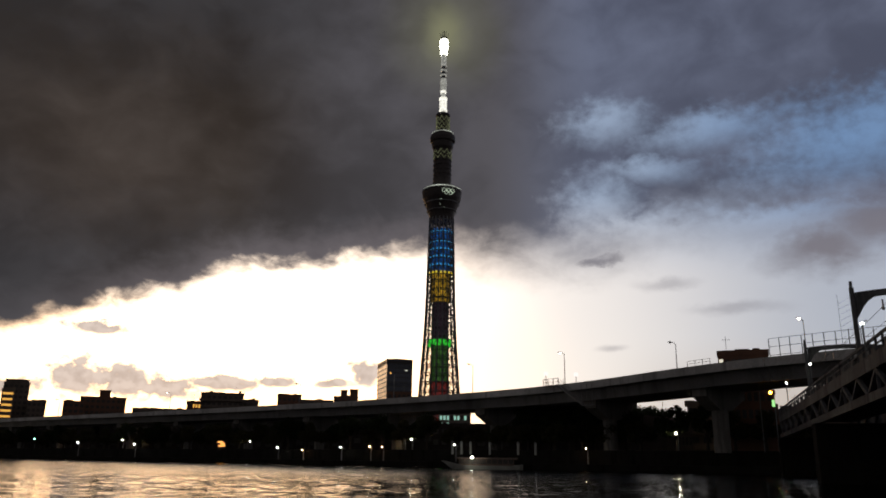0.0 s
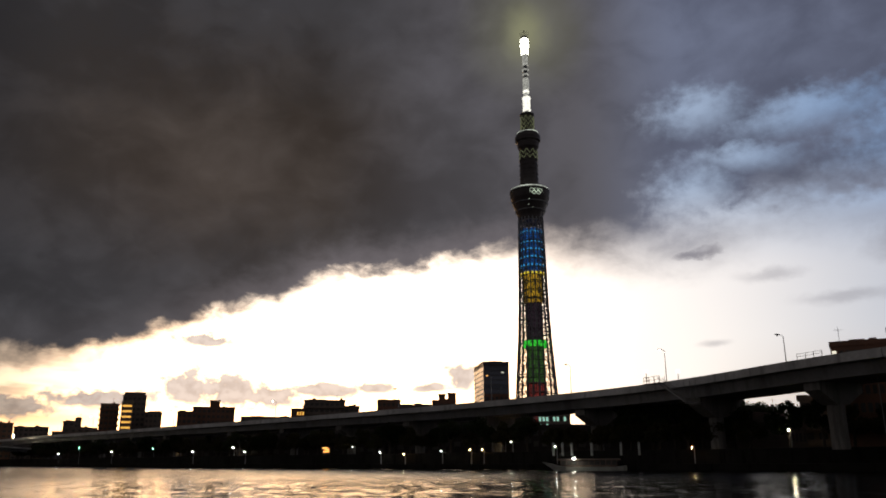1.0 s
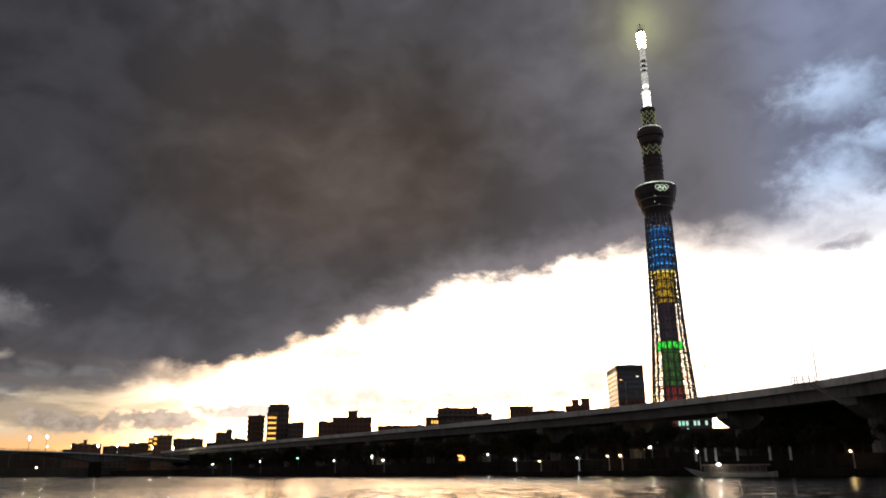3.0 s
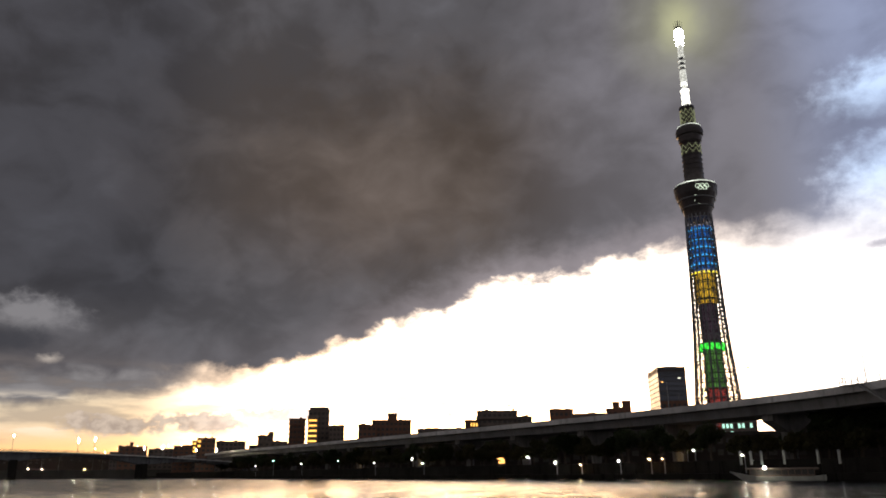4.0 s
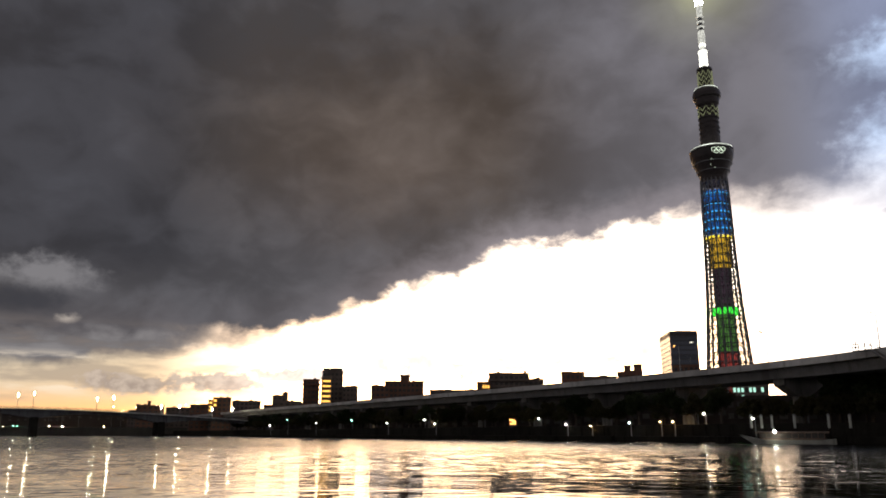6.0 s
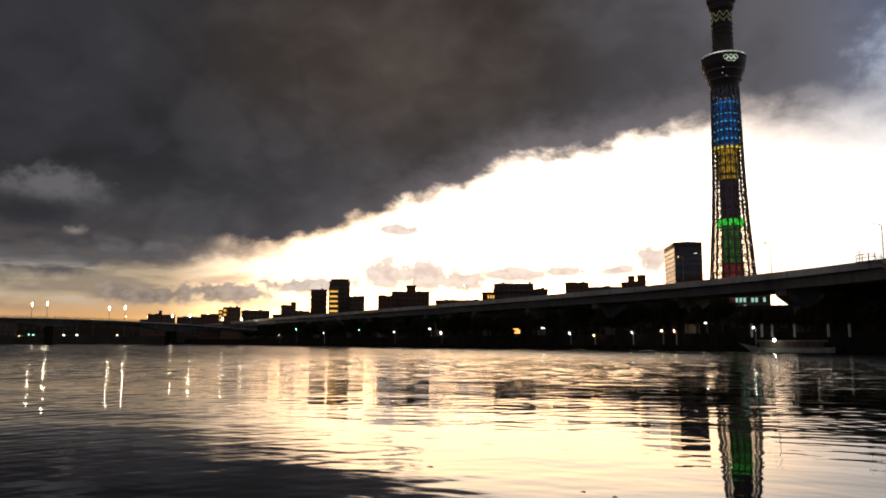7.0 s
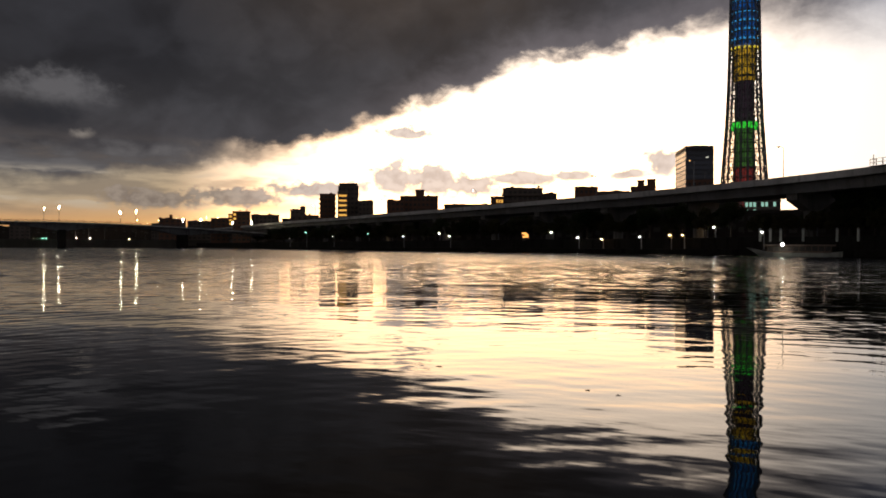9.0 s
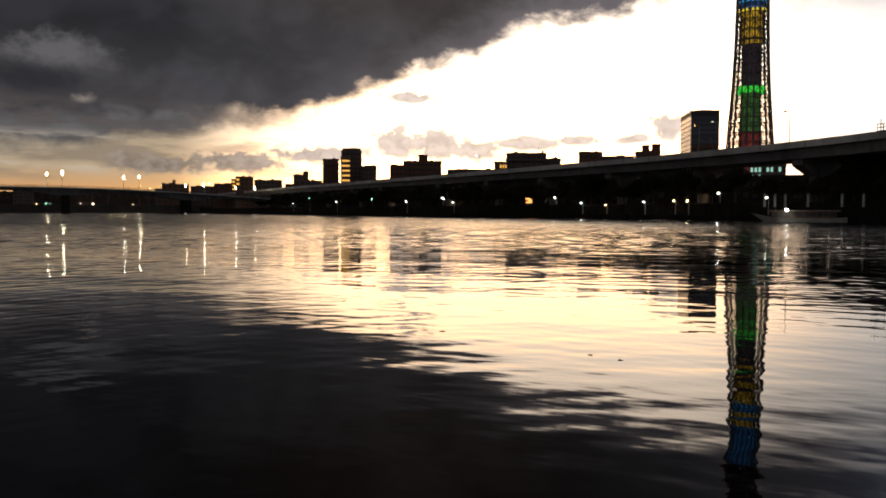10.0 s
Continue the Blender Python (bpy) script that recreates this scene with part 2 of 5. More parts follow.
def glass(name, tint, rough=0.08):
    m = bpy.data.materials.new(name)
    m.use_nodes = True
    q = Graph(m.node_tree)
    b = m.node_tree.nodes["Principled BSDF"]
    rnd = q.node("ShaderNodeObjectInfo").outputs["Random"]
    m.node_tree.links.new(q.mix(rnd, tuple(c * 0.5 for c in tint), tint), b.inputs["Base Color"])
    b.inputs["Roughness"].default_value = rough
    b.inputs["Specular IOR Level"].default_value = 0.6
    return m


def leaf_material(name, base):
    m = bpy.data.materials.new(name)
    m.use_nodes = True
    q = Graph(m.node_tree)
    b = m.node_tree.nodes["Principled BSDF"]
    isl = q.node("ShaderNodeNewGeometry").outputs["Random Per Island"]
    rnd = q.node("ShaderNodeObjectInfo").outputs["Random"]
    c = q.mix(isl, tuple(x * 0.5 for x in base), tuple(x * 1.5 for x in base))
    c = q.mix(q.math("MULTIPLY", rnd, 0.4), c, (base[0] * 1.3, base[1] * 0.9, base[2] * 0.6))
    m.node_tree.links.new(c, b.inputs["Base Color"])
    b.inputs["Roughness"].default_value = 0.75
    b.inputs["Specular IOR Level"].default_value = 0.15
    return m


def water_material():
    """River water: still and oily near the bank, ruffled by light wind farther out."""
    m = bpy.data.materials.new("river_water")
    m.use_nodes = True
    t = m.node_tree
    q = Graph(t)
    b = t.nodes["Principled BSDF"]
    b.inputs["Base Color"].default_value = (0.002, 0.002, 0.002, 1)
    b.inputs["Specular IOR Level"].default_value = 0.2
    b.inputs["Roughness"].default_value = 0.025
    b.inputs["IOR"].default_value = 1.333
    co = q.node("ShaderNodeTexCoord").outputs["Object"]
    s = q.node("ShaderNodeSeparateXYZ")
    t.links.new(co, s.inputs[0])
    reach = q.math("SQRT", q.math("ADD", q.math("MULTIPLY", s.outputs[0], s.outputs[0]), q.math("MULTIPLY", s.outputs[1], s.outputs[1])))
    swell = q.noise(q.mapped(co, (0.10, 0.28, 1), rot=(0, 0, -0.35)), 1.0, 3.0, 0.5)
    ripple = q.noise(q.mapped(co, (0.55, 1.2, 1), rot=(0, 0, 0.25)), 1.0, 3.0, 0.55)
    chop = q.noise(q.mapped(co, (0.8, 1.7, 1), rot=(0, 0, 0.15)), 1.3, 4.0, 0.6)
    patch = q.noise(q.mapped(co, (0.012, 0.05, 1)), 1.0, 3.0, 0.6)
    wind = q.step(q.math("ADD", reach, q.math("MULTIPLY", q.math("SUBTRACT", patch, 0.5), 50.0)), 15.0, 48.0)
    t.links.new(q.math("ADD", 0.025, q.math("ADD", q.math("MULTIPLY", wind, 0.06), q.step(reach, 45.0, 130.0, 0.0, 0.13))), b.inputs["Roughness"])
    h = q.math("ADD", q.math("MULTIPLY", swell, 0.05), q.math("MULTIPLY", ripple, 0.007))
    h = q.math("ADD", h, q.math("MULTIPLY", q.math("MULTIPLY", chop, wind), 0.005))
    bp = q.node("ShaderNodeBump")
    bp.inputs["Strength"].default_value = 1.0
    bp.inputs["Distance"].default_value = 1.0
    t.links.new(h, bp.inputs["Height"])
    t.links.new(bp.outputs[0], b.inputs["Normal"])
    return m


M_WATER = water_material()
M_GROUND = surface("dark_earth", (0.06, 0.055, 0.045), 0.9, scale=0.2)
# stained, and near-black: the unlit dark of bank and bridge piers is in its colour
M_BANK = surface("unlit_bank_concrete", (0.022, 0.020, 0.018), 0.95, scale=0.5, dirt=0.8, spec=0.05)
M_CONCRETE = surface("weathered_concrete", (0.55, 0.53, 0.53), 0.8, scale=0.4, dirt=0.6)
# darker copy of the concrete: the dark under the deck is in its colour
M_PIER = surface("shaded_stained_concrete", (0.20, 0.185, 0.175), 0.85, scale=0.4, dirt=0.7)
# grey girder paint, darkened to hold the shade of the deck's overhang
M_GIRDER = surface("shaded_grey_girder", (0.17, 0.165, 0.17), 0.6, scale=0.4, dirt=0.5)
M_STEEL = surface("galvanised_steel", (0.25, 0.25, 0.26), 0.5, 0.6)
M_TOWER = surface("white_blue_tower_steel", (0.17, 0.17, 0.185), 0.7, 0.0, scale=0.05)
M_SPANDREL = surface("dark_blue_spandrel", (0.055, 0.058, 0.078), 0.35, scale=0.1)
M_TOWER_DARK = surface("tower_deck_cladding", (0.06, 0.05, 0.052), 0.55, scale=0.06, spec=0.3)
# rust brown taken near black: shade under expressway and bridge is in the colour
M_SHADED_RUST = surface("shaded_rust_paint", (0.024, 0.015, 0.012), 0.7, dirt=0.5)
M_RAIL = surface("blue_grey_bridge_paint", (0.15, 0.15, 0.16), 0.88, scale=0.6, dirt=0.8, spec=0.08)
M_WALL = [surface("wall_brown_tile", (0.17, 0.080, 0.052), 0.75, scale=0.3), surface("wall_grey", (0.15, 0.115, 0.10), 0.8, scale=0.3, dirt=0.4),
          surface("wall_beige", (0.22, 0.165, 0.125), 0.8, scale=0.3, dirt=0.4)]
M_GLASS = glass("dark_window_glass", (0.05, 0.04, 0.036), 0.35)
M_CURTAIN = glass("curtain_wall_glass", (0.12, 0.13, 0.18), 0.22)
M_BARK = surface("bark", (0.06, 0.045, 0.035), 0.9, scale=2.0)
M_LEAF = [leaf_material("leaf_green", (0.024, 0.034, 0.014)), leaf_material("leaf_olive", (0.036, 0.034, 0.015))]
M_HULL = surface("boat_hull_paint", (0.62, 0.62, 0.57), 0.5, dirt=0.6)
M_CABIN = surface("boat_cabin_wood", (0.12, 0.08, 0.06), 0.6)
M_PALE = surface("pale_pile", (0.45, 0.46, 0.44), 0.7, dirt=0.5)
M_ASPHALT = surface("asphalt", (0.05, 0.05, 0.05), 0.9)
L_WHITE = shining("lamp_white", (1.0, 0.86, 0.55), 190)
L_COOL = shining("lamp_cool", (0.98, 1.0, 0.82), 130)
L_WARM = shining("lamp_warm", (1.0, 0.66, 0.28), 110)
L_GREEN = shining("lamp_green", (0.35, 1.0, 0.65), 26)
L_ORANGE = shining("lamp_orange", (1.0, 0.42, 0.10), 4.5)
L_WINDOW = shining("lit_window", (1.0, 0.50, 0.09), 1.7)
L_WINDOW_PALE = shining("lit_window_pale", (1.0, 0.95, 0.75), 1.6)
L_WINDOW_GREEN = shining("lit_window_green", (0.55, 1.0, 0.80), 0.9)
# shaft bands are no lamps: their glow stands in for coloured floodlights
L_BLUE = shining("shaft_glow_blue", (0.01, 0.13, 0.50), 0.62, 0.8, 0.12)
L_BLUE_RING = shining("tower_ring_blue", (0.05, 0.42, 0.85), 0.9)
L_YELLOW = shining("shaft_glow_yellow", (0.85, 0.50, 0.03), 0.62, 0.4, 0.12)
L_YELLOW_RING = shining("tower_ring_yellow", (1.0, 0.78, 0.03), 1.1)
L_TGREEN = shining("shaft_glow_green", (0.075, 0.21, 0.04), 0.60, 0.5, 0.12)
L_TGREEN_RING = shining("tower_ring_green", (0.05, 0.95, 0.06), 1.1)
L_RED = shining("shaft_glow_red", (0.38, 0.05, 0.04), 0.60, 0.3, 0.12)
# floodlighting on mast sections is put in as their own emission
L_MAST = shining("mast_floodlit_glow", (1.0, 0.98, 0.86), 1.9, 0.4, 0.4)
L_MAST_DIM = shining("mast_soft_glow", (0.80, 0.80, 0.72), 0.62, 0.5, 0.4)
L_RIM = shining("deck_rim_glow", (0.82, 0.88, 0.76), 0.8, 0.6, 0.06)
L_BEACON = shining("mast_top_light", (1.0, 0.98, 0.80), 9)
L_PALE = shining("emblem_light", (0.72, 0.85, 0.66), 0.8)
# truss steel is no lamp: emission stands in for light falling on it
L_TRUSS = shining("truss_glow_pale", (0.50, 0.54, 0.28), 0.24)


# ---------- mesh helpers ----------
def quad_box(bm, lo, hi):
    """An axis-aligned box from corner to corner."""
    v = [bm.verts.new((x, y, z)) for z in (lo[2], hi[2]) for x, y in ((lo[0], lo[1]), (hi[0], lo[1]), (hi[0], hi[1]), (lo[0], hi[1]))]
    for f in ((3, 2, 1, 0), (4, 5, 6, 7), (0, 1, 5, 4), (1, 2, 6, 5), (2, 3, 7, 6), (3, 0, 4, 7)):
        bm.faces.new([v[i] for i in f])


def bar(bm, a, b, w, h=None, n=4, r2=None):
    """A bar from a to b: n sides of radius w (or a w x h section for n = 0)."""
    a, b = Vector(a), Vector(b)
    d = (b - a).normalized()
    side = d.cross(Vector((0, 0, 1)))
    side = side.normalized() if side.length > 1e-4 else Vector((1, 0, 0))
    up = side.cross(d)
    if n == 0:
        sec = [(-w / 2, -h / 2), (w / 2, -h / 2), (w / 2, h / 2), (-w / 2, h / 2)]
        e0 = e1 = sec
    else:
        e0 = [(w * math.cos((i + 0.5) * 2 * math.pi / n), w * math.sin((i + 0.5) * 2 * math.pi / n)) for i in range(n)]
        k = 1.0 if r2 is None else r2 / w
        e1 = [(x * k, y * k) for x, y in e0]
    va = [bm.verts.new(a + side * x + up * y) for x, y in e0]
    vb = [bm.verts.new(b + side * x + up * y) for x, y in e1]
    m = len(e0)
    for i in range(m):
        j = (i + 1) % m
        bm.faces.new((va[i], va[j], vb[j], vb[i]))
    bm.faces.new(va[::-1])
    bm.faces.new(vb)


def lathe(bm, profile, n=32, cap=True):
    """A body of revolution about z, from (radius, height) pairs."""
    rings = [[bm.verts.new((r * math.cos(2 * math.pi * i / n), r * math.sin(2 * math.pi * i / n), z)) for i in range(n)] for r, z in profile]
    for p, q in zip(rings, rings[1:]):
        for i in range(n):
            j = (i + 1) % n
            bm.faces.new((p[i], p[j], q[j], q[i]))
    if cap:
        bm.faces.new(rings[0][::-1])
        bm.faces.new(rings[-1])


def ball(bm, c, r, n=8):
    ret = bmesh.ops.create_icosphere(bm, subdivisions=1 if n < 10 else 2, radius=r)
    for v in ret["verts"]:
        v.co += Vector(c)


def sweep(bm, stations, section):
    """Carry a closed section (offsets across, height) along stations of (x, y, z); across is to the right of travel."""
    rows = []
    for i, p in enumerate(stations):
        a, b = Vector(stations[max(i - 1, 0)]), Vector(stations[min(i + 1, len(stations) - 1)])
        d = (b - a)
        s = Vector((d.y, -d.x, 0)).normalized()
        rows.append([bm.verts.new(Vector(p) + s * o + Vector((0, 0, h))) for o, h in section])
    m = len(section)
    for p, q in zip(rows, rows[1:]):
        for i in range(m):
            j = (i + 1) % m
            bm.faces.new((p[i], p[j], q[j], q[i]))
    bm.faces.new(rows[0][::-1])
    bm.faces.new(rows[-1])


def mesh_of(name, bm, material):
    bmesh.ops.recalc_face_normals(bm, faces=bm.faces)
    me = bpy.data.meshes.new(name)
    bm.to_mesh(me)
    bm.free()
    me.materials.append(material)
    return me


def part(name, bm, material, parent, label=""):
    ob = new(name, bm if isinstance(bm, bpy.types.Mesh) else mesh_of(name, bm, material))
    ob.parent = parent
    if label:
        ob["label"] = label
    return ob


def again(name, mesh, parent, m):
    """One more part on a shared mesh, at the pose m in its parent."""
    ob = new(name, mesh)
    ob.parent = parent
    ob.matrix_basis = m
    return ob


def thing(name, at, label, category, group="", turn=0.0, kind=""):
    ob = new(name)
    ob.matrix_world = pose(*at, 0, 0, turn)
    return tagged(ob, label, category, group, kind)


def spot(bearing, far, z=0.0):
    """A place by bearing (degrees left of the tower line), distance and height."""
    a = radians(bearing)
    return (-far * math.sin(a), far * math.cos(a), z)


def rise(far, up):
    """The height of what stands that far off and shows at that many degrees over eye level."""
    return EYE[2] + far * math.tan(radians(up))

# ---------- setting: river, land, river walls ----------
RIVER = Vector((-0.78, 0.62, 0)).normalized()     # upstream, along the far bank
ACROSS = Vector((0.62, 0.78, 0)).normalized()     # towards the far bank
FAR_EDGE = Vector((9, 166, 0))                    # a point on the far bank's edge
bm = bmesh.new()
bmesh.ops.create_grid(bm, x_segments=8, y_segments=8, size=4600)
water = tagged(new("water", mesh_of("water", bm, M_WATER)), "dark river water, calm near the bank and rippled farther out", "water", kind="structure")
water.location.z = -0.3


def ripples(r0, r1, near_step, growth, columns, seed):
    """A fan of the river's surface as real wavelets: calm close in, wind-ruffled beyond, coarser with distance."""
    r, radii = r0, []
    while r < r1:
        radii.append(r)
        r += near_step + growth * (r - r0)
    radii = np.array(radii + [r1])
    step = np.gradient(radii)
    bearings = np.radians(np.linspace(-36, 58, columns))
    lam = np.maximum(0.36, 4.0 * step)
    u = np.cumsum(step / lam)[:, None]
    v = bearings[None, :] * (radii / lam)[:, None]
    rng = np.random.RandomState(seed)
    h = np.zeros((len(radii), len(bearings)))
    for _ in range(18):
        turn, f, phase = rng.uniform(-0.9, 0.9), rng.uniform(0.3, 1.5), rng.uniform(0, 6.28)
        h += np.sin(2 * np.pi * f * (u * np.cos(turn) + 0.8 * v * np.sin(turn)) + phase) / f
    x = -radii[:, None] * np.sin(bearings)[None, :]
    y = radii[:, None] * np.cos(bearings)[None, :]
    gust = np.zeros_like(h)
    for _ in range(7):
        kx, ky, phase = rng.uniform(-0.10, 0.10), rng.uniform(0.10, 0.42), rng.uniform(0, 6.28)
        gust += np.sin(kx * x + ky * y + phase)
    t = np.clip((radii[:, None] + 2.6 * gust - 19.0) / 20.0, 0, 1)
    wind = 0.20 + 0.80 * t * t * (3 - 2 * t)
    z = h * wind * 0.0017 * lam[:, None]
    # beyond the eye's grasp the wavelets are a fine random ruffle
    fine = rng.normal(0, 1, h.shape)
    fine = sum(np.roll(fine, k, axis=1) for k in range(14)) * 0.38
    far = np.clip((radii[:, None] - 20.0) / 26.0, 0, 1)
    far = far * far * (3 - 2 * far)
    z = z * (1 - 0.88 * far) + far * fine * 0.022 * step[:, None] * (0.45 + 0.55 * wind)
    n, m = h.shape
    co = np.stack([x, y, z], -1).reshape(-1, 3)
    k = (np.arange(n - 1)[:, None] * m + np.arange(m - 1)[None, :]).ravel()
    quads = np.stack([k, k + m, k + m + 1, k + 1], -1)
    me = bpy.data.meshes.new("wavelets")
    me.from_pydata(co.tolist(), [], quads.tolist())
    me.polygons.foreach_set("use_smooth", np.ones(len(quads), dtype=bool))
    me.materials.append(M_WATER)
    ob = new("wavelets", me)
    ob.parent = water
    ob.location.z = 0.3
    return tagged(ob, kind="stuff")


ripples(2.2, 50.0, 0.055, 0.0025, 800, 7)
ripples(50.0, 540.0, 0.2, 0.0042, 1000, 8)


def slab(name, origin, along, across, l0, l1, w, z0, z1, material):
    """A long block beside a line: from l0 to l1 along it and w deep."""
    b = bmesh.new()
    c = [origin + along * l0, origin + along * l1, origin + along * l1 + across * w, origin + along * l0 + across * w]
    lo = [b.verts.new((p.x, p.y, z0)) for p in c]
    hi = [b.verts.new((p.x, p.y, z1)) for p in c]
    b.faces.new(lo[::-1])
    b.faces.new(hi)
    for i in range(4):
        j = (i + 1) % 4
        b.faces.new((lo[i], lo[j], hi[j], hi[i]))
    return new(name, mesh_of(name, b, material))


tagged(slab("ground", FAR_EDGE + ACROSS * 9, RIVER, ACROSS, -2800, 2800, 3300, -2, 3.6, M_GROUND), "dark built-up land behind the river wall", "ground", kind="structure")
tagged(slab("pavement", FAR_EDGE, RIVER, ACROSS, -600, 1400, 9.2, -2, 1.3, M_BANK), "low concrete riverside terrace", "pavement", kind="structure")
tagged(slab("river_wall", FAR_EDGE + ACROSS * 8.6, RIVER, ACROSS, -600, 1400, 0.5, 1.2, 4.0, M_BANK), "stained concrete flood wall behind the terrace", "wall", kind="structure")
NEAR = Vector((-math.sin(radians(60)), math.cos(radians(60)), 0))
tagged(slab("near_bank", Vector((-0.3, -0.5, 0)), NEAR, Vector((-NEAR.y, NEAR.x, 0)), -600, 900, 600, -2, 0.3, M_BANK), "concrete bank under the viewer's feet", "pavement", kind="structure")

# ---------- broadcast tower ----------
TOWER_AT = spot(0.14, 1043, 0)
TOWER_R = [(0, 33.5), (40, 30.8), (80, 28.2), (120, 25.3), (160, 22.4), (210, 20.1), (256, 19.1), (300, 18.0), (335, 17.2), (350, 17.0)]


def tower_radius(z):
    for (z0, r0), (z1, r1) in zip(TOWER_R, TOWER_R[1:]):
        if z <= z1:
            return r0 + (r1 - r0) * (z - z0) / (z1 - z0)
    return TOWER_R[-1][1]


tower = thing("broadcast_tower", (TOWER_AT[0], TOWER_AT[1], -1.0), "tall steel lattice broadcast tower lit blue, yellow, green and red", "tower")
COLS = 20
levels = [0.0]
while levels[-1] < 322:
    levels.append(levels[-1] + 11.4)
for i in range(COLS):
    a = 2 * math.pi * (i + 0.5) / COLS
    b = bmesh.new()
    rings = []
    for z in levels[::2] + [335]:
        r = tower_radius(z)
        rings.append([b.verts.new(((r + 1.0 * math.cos(k)) * math.cos(a) - 1.0 * math.sin(k) * math.sin(a), (r + 1.0 * math.cos(k)) * math.sin(a) + 1.0 * math.sin(k) * math.cos(a), z))
                      for k in (i6 * math.pi / 3 for i6 in range(6))])
    for p, q in zip(rings, rings[1:]):
        for k in range(6):
            b.faces.new((p[k], p[(k + 1) % 6], q[(k + 1) % 6], q[k]))
    part("column", b, M_TOWER, tower)
for z in levels[1:]:
    r = tower_radius(z)
    b = bmesh.new()
    sides = [[b.verts.new(((r + o) * math.cos(2 * math.pi * (i + 0.5) / COLS), (r + o) * math.sin(2 * math.pi * (i + 0.5) / COLS), z + h)) for o, h in ((-0.6, -0.6), (0.6, -0.6), (0.6, 0.6), (-0.6, 0.6))] for i in range(COLS)]
    for p, q in zip(sides, sides[1:] + sides[:1]):
        for k in range(4):
            b.faces.new((p[k], p[(k + 1) % 4], q[(k + 1) % 4], q[k]))
    ring = part("ring_beam", b, M_TOWER, tower)
    b = bmesh.new()
    bar(b, (r * 0.5, 0, z), (r - 0.7, 0, z), 0.45, n=4)
    strut = mesh_of("radial_strut", b, M_TOWER)
    for i in range(0, COLS, 2):
        again("radial_strut", strut, ring, pose(0, 0, 0, 0, 0, 360 * (i + 0.5) / COLS))
b = bmesh.new()
for k, (z0, z1) in enumerate(zip(levels, levels[1:])):
    for i in range(COLS):
        r0, r1 = tower_radius(z0), tower_radius(z1)
        a0, a1 = 2 * math.pi * (i + 0.5) / COLS, 2 * math.pi * (i + 1.5) / COLS
        if (i + k) % 2:
            a0, a1 = a1, a0
        bar(b, (r0 * math.cos(a0), r0 * math.sin(a0), z0), (r1 * math.cos(a1), r1 * math.sin(a1), z1), 0.6, n=4)
tagged(part("diagonal_bracing", b, M_TOWER, tower), kind="stuff")


def shaft(name, z0, z1, r, material, label):
    """One inner shaft storey band with upright ribs, its floodlighting put in as glow."""
    b = bmesh.new()
    lathe(b, [(r, z0), (r, z1)], 24)
    ob = part(name, b, material, tower, label)
    b = bmesh.new()
    for i in range(24):
        a = 2 * math.pi * i / 24
        bar(b, (1.03 * r * math.cos(a), 1.03 * r * math.sin(a), z0), (1.03 * r * math.cos(a), 1.03 * r * math.sin(a), z1), 0.5, n=4)
    part("shaft_rib", b, M_TOWER_DARK, ob)
    z = z0 + 6
    while z < z1:
        b = bmesh.new()
        lathe(b, [(r * 1.02, z), (r * 1.06, z), (r * 1.06, z + 1.2), (r * 1.02, z + 1.2)], 24)
        part("shaft_hoop", b, M_TOWER_DARK, ob)
        z += 12.0
    return ob


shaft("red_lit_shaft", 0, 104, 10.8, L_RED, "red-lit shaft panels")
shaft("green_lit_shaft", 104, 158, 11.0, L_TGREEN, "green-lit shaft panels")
# no lamp here: a faint emission stands in for the mauve ambient light
shaft("dark_shaft", 158, 213, 11.2, shining("shaft_violet_glow", (0.032, 0.018, 0.028), 1.0, 0.4, 0.12), "dark shaft with a faint violet glow")
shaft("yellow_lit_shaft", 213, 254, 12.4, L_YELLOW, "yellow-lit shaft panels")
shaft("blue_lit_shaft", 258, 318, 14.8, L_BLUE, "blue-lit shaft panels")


def light_ring(z0, z1, r, n, material, label):
    """A hoop that carries a row of lit panels, each a part of its own."""
    b = bmesh.new()
    lathe(b, [(r - 0.9, z0 - 0.4), (r - 0.5, z0 - 0.4), (r - 0.5, z0 + 0.1), (r - 0.9, z0 + 0.1), (r - 0.9, z0 - 0.4)], 40, cap=False)
    hoop = part("light_ring", b, M_TOWER_DARK, tower, label)
    b = bmesh.new()
    w = math.pi * r / n * 0.76
    bar(b, (r, -w, (z0 + z1) / 2), (r, w, (z0 + z1) / 2), 0.9, z1 - z0, n=0)
    panel = mesh_of("light_panel", b, material)
    for i in range(n):
        again("light_panel", panel, hoop, pose(0, 0, 0, 0, 0, 360 * (i + 0.5) / n))


light_ring(152, 160, 16.5, 22, L_TGREEN_RING, "bright green light ring")
light_ring(252.5, 255.5, 16.0, 30, L_YELLOW_RING, "bright yellow light ring")
light_ring(262, 266, 17.2, 26, L_BLUE_RING, "blue light ring")
light_ring(312, 314, 17.0, 30, L_BLUE_RING, "blue light ring")
for z in (276, 287, 297):
    light_ring(z, z + 2.2, 15.6, 18, L_BLUE_RING, "blue light ring")


def body(name, profile, material, label="", n=40):
    b = bmesh.new()
    lathe(b, profile, n)
    return part(name, b, material, tower, label)


deck = body("lower_deck", [(17, 330), (17.8, 338), (20.6, 346), (24.4, 356.5), (27.3, 364), (28.0, 369), (28.2, 373.5), (28.7, 374), (28.7, 376), (27.0, 377), (24, 377.5), (16, 378)], M_TOWER_DARK, "wide dark observation deck")
